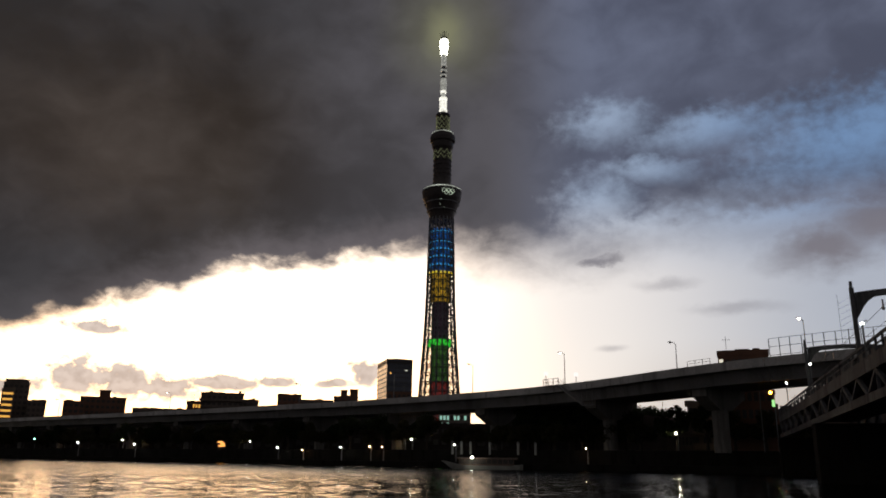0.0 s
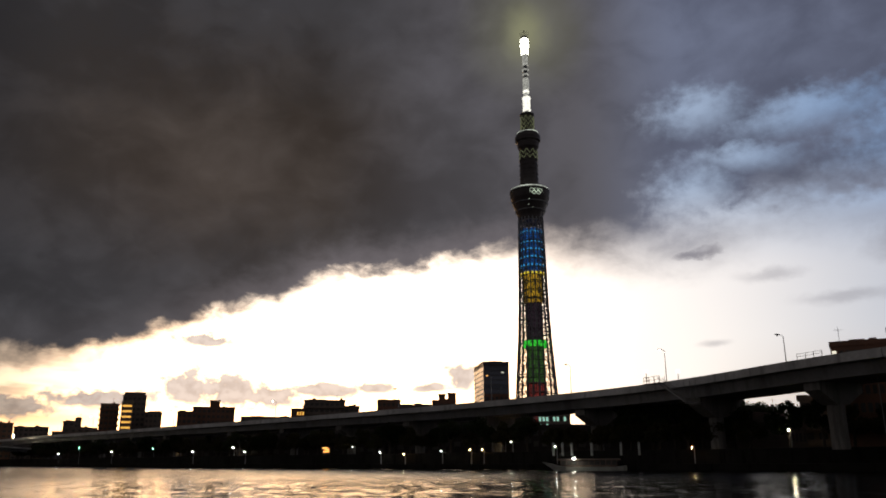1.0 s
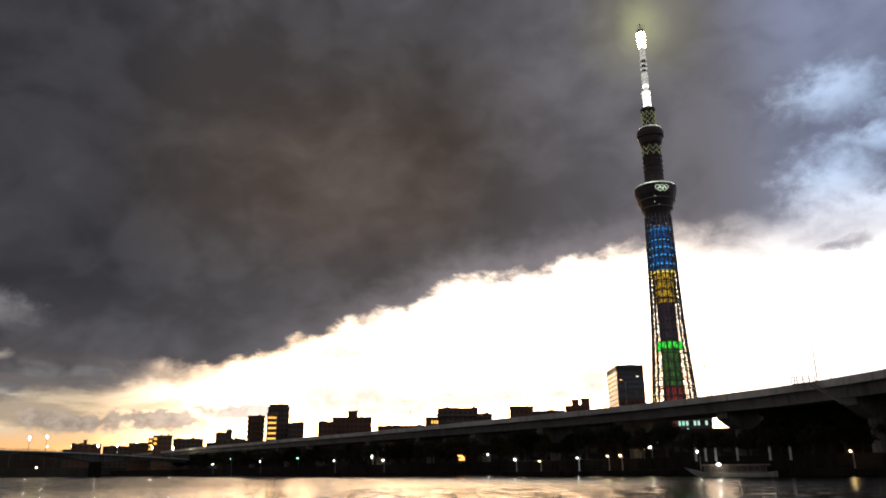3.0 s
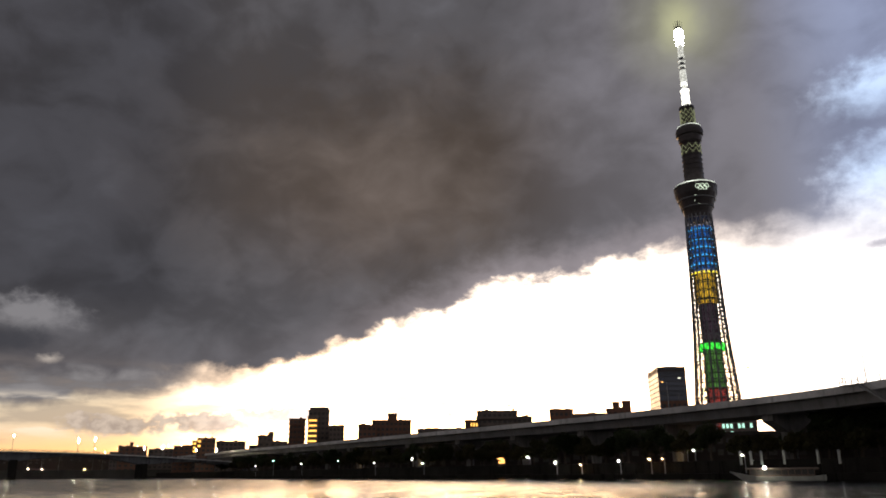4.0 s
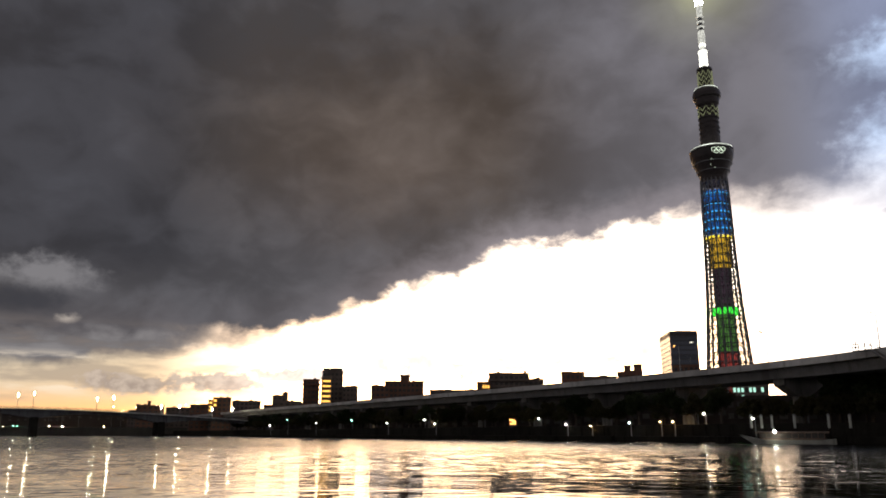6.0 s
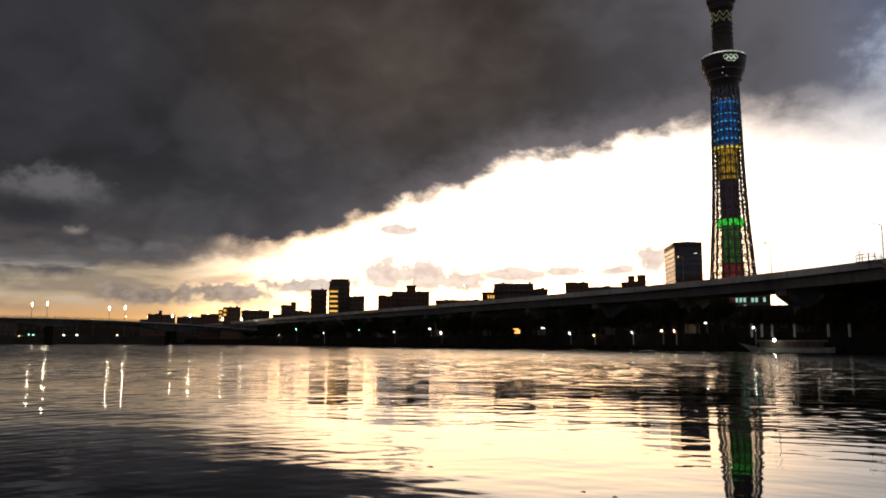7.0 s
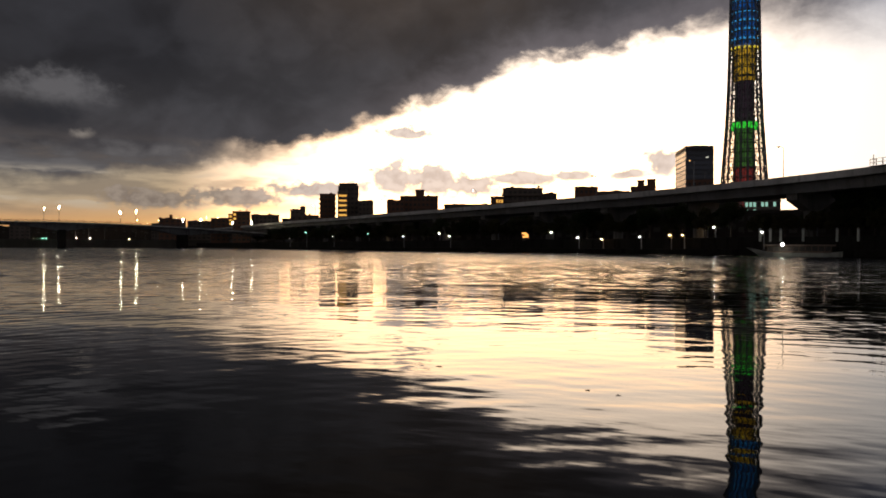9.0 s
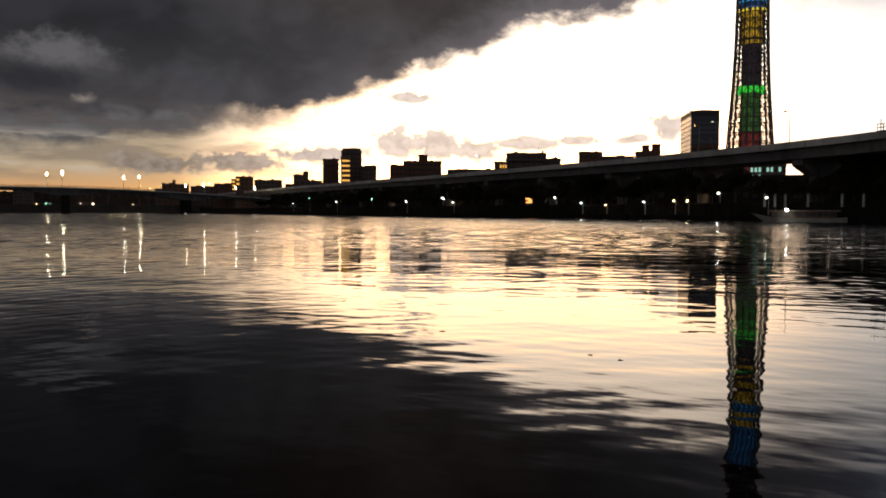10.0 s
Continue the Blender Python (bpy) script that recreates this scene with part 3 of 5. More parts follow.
for z, r in ((345, 20.6), (356, 24.4)):
    b = bmesh.new()
    lathe(b, [(r - 0.6, z), (r + 0.7, z), (r + 1.0, z + 1.4), (r - 0.4, z + 1.6)], 40)
    part("deck_ledge", b, M_TOWER, deck)
b = bmesh.new()
lathe(b, [(25.4, 377.1), (28.0, 376.6), (27.4, 378.4), (25.2, 378.6)], 40)
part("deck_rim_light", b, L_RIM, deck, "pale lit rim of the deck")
body("upper_shaft", [(13.9, 377), (12.6, 400), (12.2, 440)], M_TOWER_DARK)
for z in range(388, 440, 7):
    body("shaft_collar", [(12.4, z), (13.6, z), (13.6, z + 1.5), (12.4, z + 1.5)], M_TOWER_DARK, n=24)
gallery = body("upper_gallery", [(12.4, 440), (15.2, 444), (16.0, 450), (15.6, 452.5), (18.2, 454), (18.7, 459), (17.6, 463), (15.4, 466.5), (11, 470)], M_TOWER_DARK, "dark upper gallery ring")
b = bmesh.new()
lathe(b, [(15.0, 466.4), (16.4, 465.8), (15.8, 467.2), (14.8, 467.6)], 40)
part("gallery_rim_light", b, L_RIM, gallery, "pale lit rim of the gallery")
body("mast_foot", [(8.5, 468), (8.5, 494), (10.4, 495), (10.4, 498), (6, 498.5)], M_TOWER_DARK)
for z0, z1, r in ((470, 493, 10.2), (418, 439, 13.4)):
    for k in range(3):
        za, zb = z0 + (z1 - z0) * k / 3, z0 + (z1 - z0) * (k + 1) / 3
        if z0 < 450 and k == 0:
            continue
        b = bmesh.new()
        for i in range(9):
            a0, am, a1 = (2 * math.pi * (i + f) / 9 for f in (0, 0.5, 1))
            bar(b, (r * math.cos(a0), r * math.sin(a0), za), (r * math.cos(am), r * math.sin(am), zb), 0.5, n=4)
            bar(b, (r * math.cos(am), r * math.sin(am), zb), (r * math.cos(a1), r * math.sin(a1), za), 0.5, n=4)
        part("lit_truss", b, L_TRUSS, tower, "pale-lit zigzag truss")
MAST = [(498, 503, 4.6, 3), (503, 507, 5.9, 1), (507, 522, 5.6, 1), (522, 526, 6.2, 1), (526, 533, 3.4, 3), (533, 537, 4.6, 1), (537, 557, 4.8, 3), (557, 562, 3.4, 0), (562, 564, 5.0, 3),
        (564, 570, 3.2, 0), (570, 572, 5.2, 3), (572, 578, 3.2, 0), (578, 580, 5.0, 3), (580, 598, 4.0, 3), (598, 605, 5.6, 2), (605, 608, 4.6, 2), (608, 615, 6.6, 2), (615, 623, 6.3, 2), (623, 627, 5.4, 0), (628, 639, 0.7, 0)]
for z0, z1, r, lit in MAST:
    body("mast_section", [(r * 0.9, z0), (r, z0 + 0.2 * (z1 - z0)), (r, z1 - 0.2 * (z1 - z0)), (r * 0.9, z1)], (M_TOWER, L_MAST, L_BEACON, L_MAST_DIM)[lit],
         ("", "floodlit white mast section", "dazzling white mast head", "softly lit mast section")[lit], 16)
for i in range(6):
    b = bmesh.new()
    a = i * 1.05
    bar(b, (5 * math.cos(a), 5 * math.sin(a), 626), (6.4 * math.cos(a), 6.4 * math.sin(a), 635), 0.3, n=4)
    part("antenna_rod", b, M_STEEL, tower)
for th, z, r in ((-1.60, 357.5, 25.2), (-1.42, 346.5, 21.2), (-1.66, 350.5, 22.6)):
    b = bmesh.new()
    bar(b, (r * math.cos(th - 0.03), r * math.sin(th - 0.03), z), (r * math.cos(th + 0.03), r * math.sin(th + 0.03), z), 0.5, 0.9, n=0)
    part("deck_window", b, L_PALE, deck, "small lit deck window")
# emblem of five rings on the lower deck, facing the river
for i in range(5):
    b = bmesh.new()
    u, w = (-6.2 + 6.2 * i, 369.3) if i < 3 else (-3.1 + 6.2 * (i - 3), 366.4)
    face = -math.pi / 2 + 0.33
    for k in range(20):
        a0, a1 = 2 * math.pi * k / 20, 2 * math.pi * (k + 1) / 20
        e = []
        for a in (a0, a1):
            th = face + (u + 2.8 * math.cos(a)) / 28.8
            e.append((28.9 * math.cos(th), 28.9 * math.sin(th), w + 2.8 * math.sin(a)))
        bar(b, e[0], e[1], 0.5, n=4)
    part("emblem_ring", b, L_PALE, tower, "pale lit ring of the emblem")

# ---------- elevated expressway on the far bank ----------
DECK = [(-600, 690, 16.9), (-510, 618, 16.9), (-420, 545, 16.9), (-330, 470, 16.9), (-276, 422, 16.9), (-215, 376, 16.9), (-158, 331, 16.9), (-118, 300, 16.9), (-81, 270, 16.9), (-34, 231, 16.9), (-12, 211, 16.9), (9, 191, 17.0),
        (26, 172, 17.1), (38, 156, 17.4), (48, 141, 17.9), (58, 128, 18.3), (75, 110, 18.5), (100, 88, 18.6), (150, 50, 18.6)]


def refine(pts, n=4):
    out = []
    for i in range(len(pts) - 1):
        p0, p1, p2, p3 = (Vector(pts[max(0, min(len(pts) - 1, i + k))]) for k in (-1, 0, 1, 2))
        for k in range(n):
            t = k / n
            out.append(0.5 * ((2 * p1) + (p2 - p0) * t + (2 * p0 - 5 * p1 + 4 * p2 - p3) * t * t + (3 * p1 - p0 - 3 * p2 + p3) * t ** 3))
    return out + [Vector(pts[-1])]


LINE = refine(DECK)
express = thing("elevated_expressway", (0, 0, 0), "long grey elevated expressway on concrete piers along the far bank", "viaduct")
CUT = 6
for s in range(0, len(LINE) - 1, CUT):
    run = LINE[s:s + CUT + 1]
    b = bmesh.new()
    sweep(b, run, [(-8, -1.0), (8, -1.0), (8, -1.3), (6.6, -1.55), (6.3, -3.6), (-6.3, -3.6), (-6.6, -1.55), (-8, -1.3)])
    part("girder", b, M_GIRDER, express)
    for side in (-1, 1):
        b = bmesh.new()
        sweep(b, run, [(side * 8.05 - 0.15, -1.45), (side * 8.05 + 0.15, -1.45), (side * 8.05 + 0.15, 0), (side * 8.05 - 0.15, 0)])
        part("parapet", b, M_CONCRETE, express)
    b = bmesh.new()
    sweep(b, run, [(-7.8, -1.0), (7.8, -1.0), (7.8, -0.93), (-7.8, -0.93)])
    part("road_surface", b, M_ASPHALT, express)


def along(dist):
    """Place and heading on the expressway at a distance from its upstream end."""
    for p, q in zip(LINE, LINE[1:]):
        d = (q - p).length
        if dist <= d:
            return p + (q - p) * dist / d, math.degrees(math.atan2(q.y - p.y, q.x - p.x))
        dist -= d
    return LINE[-1], 0


def at_bearing(bearing):
    """Distance along the expressway where it is crossed by that bearing."""
    best, run = (1e9, 0), 0
    for p, q in zip(LINE, LINE[1:]):
        n = 12
        for k in range(n):
            c = p + (q - p) * k / n
            e = abs(math.degrees(math.atan2(-c.x, c.y)) - bearing)
            best = min(best, (e, run + (q - p).length * k / n))
        run += (q - p).length
    return best[1]


def edge_at(bearing, out):
    """The distance along the expressway, and the place, where its river side (out metres from the middle) is crossed by that bearing."""
    best, d = (1e9, 0, None), 0.0
    total = sum((q - p).length for p, q in zip(LINE, LINE[1:]))
    while d < total:
        c, head = along(d)
        p = c + Vector((math.cos(radians(head - 90)), math.sin(radians(head - 90)), 0)) * out
        best = min(best, (abs(math.degrees(math.atan2(-p.x, p.y)) - bearing), d, p), key=lambda e: e[0])
        d += 0.5
    return best[1], best[2]


def pier_mesh(height):
    b = bmesh.new()
    bar(b, (0, 0, 0), (0, 0, height - 3.0), 1.45, n=12)
    lo = [b.verts.new(p) for p in ((-1.4, -1.7, height - 3.6), (1.4, -1.7, height - 3.6), (1.4, 1.7, height - 3.6), (-1.4, 1.7, height - 3.6))]
    mi = [b.verts.new(p) for p in ((-1.5, -5.6, height - 1.4), (1.5, -5.6, height - 1.4), (1.5, 5.6, height - 1.4), (-1.5, 5.6, height - 1.4))]
    hi = [b.verts.new(p) for p in ((-1.5, -5.6, height), (1.5, -5.6, height), (1.5, 5.6, height), (-1.5, 5.6, height))]
    b.faces.new(lo[::-1])
    b.faces.new(hi)
    for u, v in ((lo, mi), (mi, hi)):
        for i in range(4):
            j = (i + 1) % 4
            b.faces.new((u[i], u[j], v[j], v[i]))
    return mesh_of("pier", b, M_PIER)


PIERS = [33.0, 30.4, 28.0, 25.8, 21.5, 17.8, 13.6, 8.8, 3.1, -4.1, -12.2, -19.75, -29.0]
for bearing in PIERS:
    c, head = along(at_bearing(bearing))
    ob = again("pier", pier_mesh(c.z - 3.6 - 3.5), express, pose(c.x, c.y, 3.55, 0, 0, head))


def street_lamp(at, height, turn, lamp_mat, arm=1.6, group="street lamps", label="slender grey street lamp with a glowing head", size=0.22):
    ob = thing("street_lamp", at, label, "street lamp", group, turn)
    b = bmesh.new()
    bar(b, (0, 0, 0), (0, 0, height), 0.13, n=6, r2=0.07)
    part("pole", b, M_STEEL, ob)
    b = bmesh.new()
    bar(b, (0, 0, height), (arm * 0.6, 0, height + 0.25), 0.06, n=5)
    bar(b, (arm * 0.6, 0, height + 0.25), (arm, 0, height + 0.25), 0.06, n=5)
    part("arm", b, M_STEEL, ob)
    b = bmesh.new()
    quad_box(b, (arm - 0.5, -0.2, height + 0.18), (arm + 0.5, 0.2, height + 0.34))
    part("lamp_housing", b, M_STEEL, ob)
    b = bmesh.new()
    ball(b, (arm, 0, height + 0.1), size)
    part("lamp_glass", b, lamp_mat, ob, "glowing lamp glass")
    return ob


# lamps standing on the expressway: bearing, height in degrees of their heads, lit or not
for bearing, up, mat_ in ((-17.05, 8.3, M_STEEL), (-25.5, 9.55, L_WARM), (-9.07, 7.7, L_WHITE), (-2.4, 6.85, M_STEEL), (3.45, 6.15, L_ORANGE), (10.4, 5.2, M_STEEL), (19.2, 4.25, L_WHITE), (26.1, 3.5, M_STEEL), (31.2, 3.0, L_WHITE)):
    best = (1e9, None)
    for k in range(-40, 41):
        c, head = along(at_bearing(bearing) + k)
        q = c + Vector((math.cos(radians(head + 90)), math.sin(radians(head + 90)), 0)) * 7.4
        best = min(best, (abs(math.degrees(math.atan2(-q.x, q.y)) - bearing), k, q, c, head), key=lambda e: e[0])
    p, c, head = best[2:]
    far = math.hypot(p.x, p.y)
    street_lamp((p.x, p.y, c.z - 1.0), max(5.0, rise(far, up) - c.z + 0.7), head - 90, mat_, group="lamps on the expressway",
                label="tall expressway street lamp with a lit head" if mat_ is not M_STEEL else "tall expressway street lamp, unlit")

# ---------- buildings ----------
WIN_CACHE = {}


def window_mesh(w, h, material):
    key = (round(w, 2), round(h, 2), material.name)
    if key not in WIN_CACHE:
        b = bmesh.new()
        quad_box(b, (-w / 2, -0.10, 0), (w / 2, 0.06, h))
        WIN_CACHE[key] = mesh_of("window", b, material)
    return WIN_CACHE[key]


def building(b0, b1, up, far, wall, label, bays=6, depth=16.0, turn=0.0, floor=3.2, boxes=(), lit=(), balconies=False, lit_mat=None, floors_shown=7, name="apartment_building"):
    """A flat-roofed block between two bearings, with windows row by row, parapet and roof boxes.
    boxes: (from, to, extra height) as shares of its width; lit: (bay, floor from the top)."""
    mid = (b0 + b1) / 2
    w = 2 * far * math.tan(radians(abs(b0 - b1) / 2))
    top = rise(far, up)
    base = 3.6
    h = top - base
    x, y, _ = spot(mid, far)
    ob = thing(name, (x, y, base), label, "building", "buildings behind the expressway", mid + turn)
    b = bmesh.new()
    quad_box(b, (-w / 2, 0, 0), (w / 2, depth, h))
    part("wall", b, wall, ob)
    b = bmesh.new()
    for lo, hi in (((-w / 2 - 0.15, -0.15, h), (w / 2 + 0.15, 0.25, h + 0.9)), ((-w / 2 - 0.15, depth - 0.25, h), (w / 2 + 0.15, depth + 0.15, h + 0.9)),
                   ((-w / 2 - 0.15, 0.25, h), (-w / 2 + 0.25, depth - 0.25, h + 0.9)), ((w / 2 - 0.25, 0.25, h), (w / 2 + 0.15, depth - 0.25, h + 0.9))):
        quad_box(b, lo, hi)
    part("parapet", b, wall, ob)
    for s0, s1, e in boxes:
        b = bmesh.new()
        quad_box(b, (-w / 2 + s0 * w, 2.5, h), (-w / 2 + s1 * w, min(depth - 2, 9), h + e))
        quad_box(b, (-w / 2 + s0 * w - 0.2, 2.3, h + e), (-w / 2 + s1 * w + 0.2, min(depth - 2, 9) + 0.2, h + e + 0.35))
        rb = part("roof_house", b, wall, ob)
    for k in range(random.randint(2, 5)):
        ux, uy, us, uh = random.uniform(-w * 0.42, w * 0.42), random.uniform(1.0, depth * 0.5), random.uniform(0.6, 1.6), random.uniform(0.8, 2.0)
        b = bmesh.new()
        quad_box(b, (ux - us, uy - us * 0.6, h), (ux + us, uy + us * 0.6, h + uh))
        part("roof_unit", b, wall, ob)
    b = bmesh.new()
    rx = random.uniform(-w * 0.35, w * 0.35)
    bar(b, (rx, 6, h), (rx, 6, h + 4.5), 0.06, n=4)
    bar(b, (rx - 0.8, 6, h + 3.9), (rx + 0.8, 6, h + 3.9), 0.04, n=4)
    part("roof_aerial", b, M_STEEL, ob)
    rows = min(floors_shown, int(h / floor))
    bw = w / bays
    for r in range(rows):
        z = h - (r + 1) * floor + 0.8
        for c in range(bays):
            material = (lit_mat or L_WINDOW) if (c, r) in lit else M_GLASS
            again("window", window_mesh(min(2.2, bw * 0.62) if bays > 1 else bw * 0.78, 1.6 if bays > 1 else 1.15, material), ob, pose(-w / 2 + (c + 0.5) * bw, 0, z))
        if balconies:
            b = bmesh.new()
            quad_box(b, (-w / 2 - 0.6, -1.3, z - 0.95), (w / 2 + 0.6, 0, z - 0.8))
            quad_box(b, (-w / 2 - 0.6, -1.3, z - 0.8), (w / 2 + 0.6, -1.2, z + 0.25))
            part("balcony", b, wall, ob)
    return ob


BR, GR, BE = M_WALL
building(30.85, 29.7, 3.78, 520, BR, "brown apartment block with dark windows", 4, balconies=True)
building(29.55, 28.8, 3.95, 505, BE, "stair tower with a column of lit windows", 1, depth=6, lit=[(0, r) for r in range(9)], floors_shown=9)
building(29.5, 28.0, 4.4, 530, GR, "tall dark apartment block with a roof house and lit stair", 5, boxes=((0.05, 0.95, 2.4),), lit=((0, 2),), lit_mat=L_WINDOW_PALE)
building(28.0, 26.9, 3.28, 515, GR, "lower dark wing of an apartment block", 4)
building(25.9, 24.6, 3.35, 470, BR, "dark low block of flats with plant on its roof", 4, boxes=((0.1, 0.3, 1.2),))
building(24.9, 22.05, 3.68, 480, BR, "wide dark block with a stair house on its roof", 9, boxes=((0.4, 0.64, 4.6),), lit=((2, 3), (3, 3)), lit_mat=L_WINDOW_PALE)
building(17.2, 14.25, 4.25, 400, GR, "grey block of flats with balconies at its end and roof plant", 8, boxes=((0.1, 0.5, 0.9), (0.6, 0.8, 0.7)), balconies=True)
building(18.1, 17.15, 3.62, 396, BR, "small low annex with an orange-lit terrace", 5, depth=8, lit=((2, 0), (3, 0), (4, 0)))
building(14.3, 13.2, 3.83, 405, GR, "lower annex of a grey block", 3)
building(11.9, 10.2, 4.28, 390, BR, "dark block of flats with a stepped roof", 5, boxes=((0.05, 0.45, 1.0),))
building(10.3, 7.9, 3.95, 430, GR, "long low roof behind the expressway with orange-lit windows", 9, boxes=((0.1, 0.3, 0.8), (0.5, 0.6, 0.8)), lit=((4, 0), (5, 0), (6, 0)))
building(7.86, 6.1, 4.25, 360, BR, "dark block with two roof houses", 4, boxes=((0.27, 0.55, 3.6), (0.66, 1.0, 4.0)))
building(21.6, 17.8, 3.05, 470, GR, "long low roofs behind the expressway", 8, boxes=((0.3, 0.4, 1.0),))
building(37.1, 35.85, 2.42, 600, BR, "small dark block with a lit stair at its corner", 4, lit=((0, 0), (0, 1)))
building(35.8, 33.8, 2.2, 640, GR, "long low dark roofs far upstream", 7, boxes=((0.1, 0.25, 1.2), (0.6, 0.9, 0.8)))
building(42.1, 40.3, 1.84, 700, BR, "low dark flat-roofed block with a roof mast", 5, boxes=((0.38, 0.5, 4.0),))
building(40.2, 38.6, 1.7, 720, GR, "plain low dark block upstream", 5, boxes=((0.2, 0.6, 0.8),))
building(38.6, 37.2, 1.9, 690, BR, "low dark block upstream with a stepped roof", 4, boxes=((0.5, 1.0, 1.2),))
building(32.3, 31.9, 2.8, 660, GR, "slim grey stair house above low roofs", 2, depth=6)
building(32.95, 30.9, 2.2, 640, GR, "low distant grey flat-roofed block", 5)
building(37.4, 36.15, 2.25, 690, GR, "distant flat-roofed block with lit stairs", 4, lit=((0, 0), (0, 1), (0, 2)))
building(42.6, 40.9, 1.5, 760, GR, "distant low hall with a thin chimney block", 8, boxes=((0.28, 0.42, 6.0),))
building(51.3, 50.1, 1.45, 800, GR, "distant low grey block of flats", 4)
building(33.0, 32.3, 2.6, 680, GR, "slim distant grey tower block", 2)
building(-17.6, -20.0, 3.9, 176, BE, "beige house with balconies beside a lamp under the expressway", 3, depth=10, floor=3.0, balconies=True, floors_shown=3, name="house")
building(-19.9, -23.2, 7.3, 158, BR, "brown block with a lit end behind the expressway", 8, depth=10, lit=((0, 0),), lit_mat=L_WINDOW_PALE, floors_shown=5)
building(-17.4, -18.6, 3.0, 210, BE, "low house with a pale wall", 3, depth=10)
building(-20.2, -23.3, 4.6, 180, BR, "block of flats with balconies under the expressway", 5, depth=10, balconies=True, floors_shown=6)
building(3.95, 2.2, 4.62, 330, BR, "low dark block behind the expressway", 5, depth=8, floor=2.6)
building(0.1, -2.2, 3.15, 300, GR, "office block with green-lit windows under the expressway", 9, depth=10, floor=2.6, lit=((0, 0), (1, 0), (2, 0), (4, 0), (5, 0), (7, 0), (0, 1), (2, 1)), lit_mat=L_WINDOW_GREEN)

# far upstream: the river bends behind low land with houses
tagged(slab("far_land", FAR_EDGE + RIVER * 585 - ACROSS * 700, ACROSS, RIVER, 0, 720, 1600, -2, 6.6, M_GROUND), "dark low land beyond the bend of the river", "ground", kind="structure")
far_r = random.Random(21)
bearing = 57.0
while bearing > 32.0:
    width = far_r.uniform(0.7, 1.8)
    crest = (1.15 if bearing > 42 else 0.95) + far_r.random() ** 2 * 0.35 + (0.75 * far_r.random() if bearing < 41 else 0.0)
    building(bearing + 0.1, bearing - width, crest, 905 if bearing > 42 else 800, M_SHADED_RUST, "small dark flat-roofed house far upstream", 3, depth=12, floors_shown=2, name="house")
    bearing -= width
for b0, b1, top in ((-12.5, -16.7, 2.8), (-16.6, -17.8, 2.0), (-23.0, -25.5, 3.3), (-25.4, -28.0, 4.6), (-27.9, -36.0, 5.6), (-36.0, -48.0, 5.0)):
    building(b0, b1, top, 172 if b0 > -20 else 190, M_WALL[1], "dark low warehouse on the far bank", 5, depth=12, floors_shown=1, name="warehouse")

# low houses that close the view under the expressway, its shade in their colour
UNDER = [(34, 1.2), (25.2, 1.86), (16.75, 2.48), (8.5, 2.92), (4.5, 3.16), (-2.9, 3.62), (-13, 4.3)]


def under(bearing):
    for (b0, e0), (b1, e1) in zip(UNDER, UNDER[1:]):
        if b1 <= bearing <= b0:
            return e0 + (e1 - e0) * (bearing - b0) / (b1 - b0)
    return UNDER[0][1] if bearing > UNDER[0][0] else UNDER[-1][1]


hr = random.Random(5)
bearing = 34.5
while bearing > -12.4:
    width = hr.uniform(2.0, 3.4)
    c, _ = along(at_bearing(bearing - width / 2))
    far = math.hypot(c.x, c.y) + hr.uniform(28, 48)
    top = under(bearing - width / 2) + hr.uniform(-0.25, 0.12)
    if bearing > -3.9 and bearing - width < 0.4:
        top = 2.35
    building(bearing + 0.15, bearing - width, top, far, M_SHADED_RUST, "plain dark low house behind the promenade trees", 4, depth=10, floors_shown=3, name="house")
    bearing -= width

# dark glass office tower
block = thing("office_tower", spot(3.1, 620, 3.6), "slim dark glass office tower with a notched roof", "building", turn=3.4 + 12)
OH = rise(620, 7.15) - 3.6
b = bmesh.new()
quad_box(b, (-10.2, 0, 0), (10.2, 40, OH - 3))
part("core", b, M_TOWER_DARK, block)
for i in range(int(OH / 3.6)):
    z = i * 3.6 + 0.5
    if z < 20:
        continue
    b = bmesh.new()
    quad_box(b, (-10.5, -0.3, z), (10.5, -0.04, z + 2.7))
    part("glass_band", b, M_CURTAIN, block)
    b = bmesh.new()
    quad_box(b, (-10.5, -0.04, z), (-10.24, 40.2, z + 2.7))
    part("glass_band", b, M_CURTAIN, block)
    b = bmesh.new()
    quad_box(b, (-10.65, -0.42, z + 2.7), (10.65, 40.3, z + 3.55))
    part("spandrel", b, M_SPANDREL, block)
for lo, hi in (((-10.6, -0.4, OH - 4.0), (10.6, 0.2, OH - 1.4)), ((-10.6, 0.2, OH - 4.0), (-10.0, 40.2, OH - 1.2)), ((-5.0, 3, OH - 3), (6.0, 14, OH + 0.8)), ((10.0, 0.2, OH - 4.0), (10.6, 40.2, OH - 1.0))):
    b = bmesh.new()
    quad_box(b, lo, hi)
    part("roof_screen", b, M_TOWER_DARK, block)
b = bmesh.new()
quad_box(b, (4.4, -0.5, OH - 9.0), (6.6, -0.31, OH - 8.4))
part("lit_sign", b, L_WINDOW_PALE, block, "small lit sign")

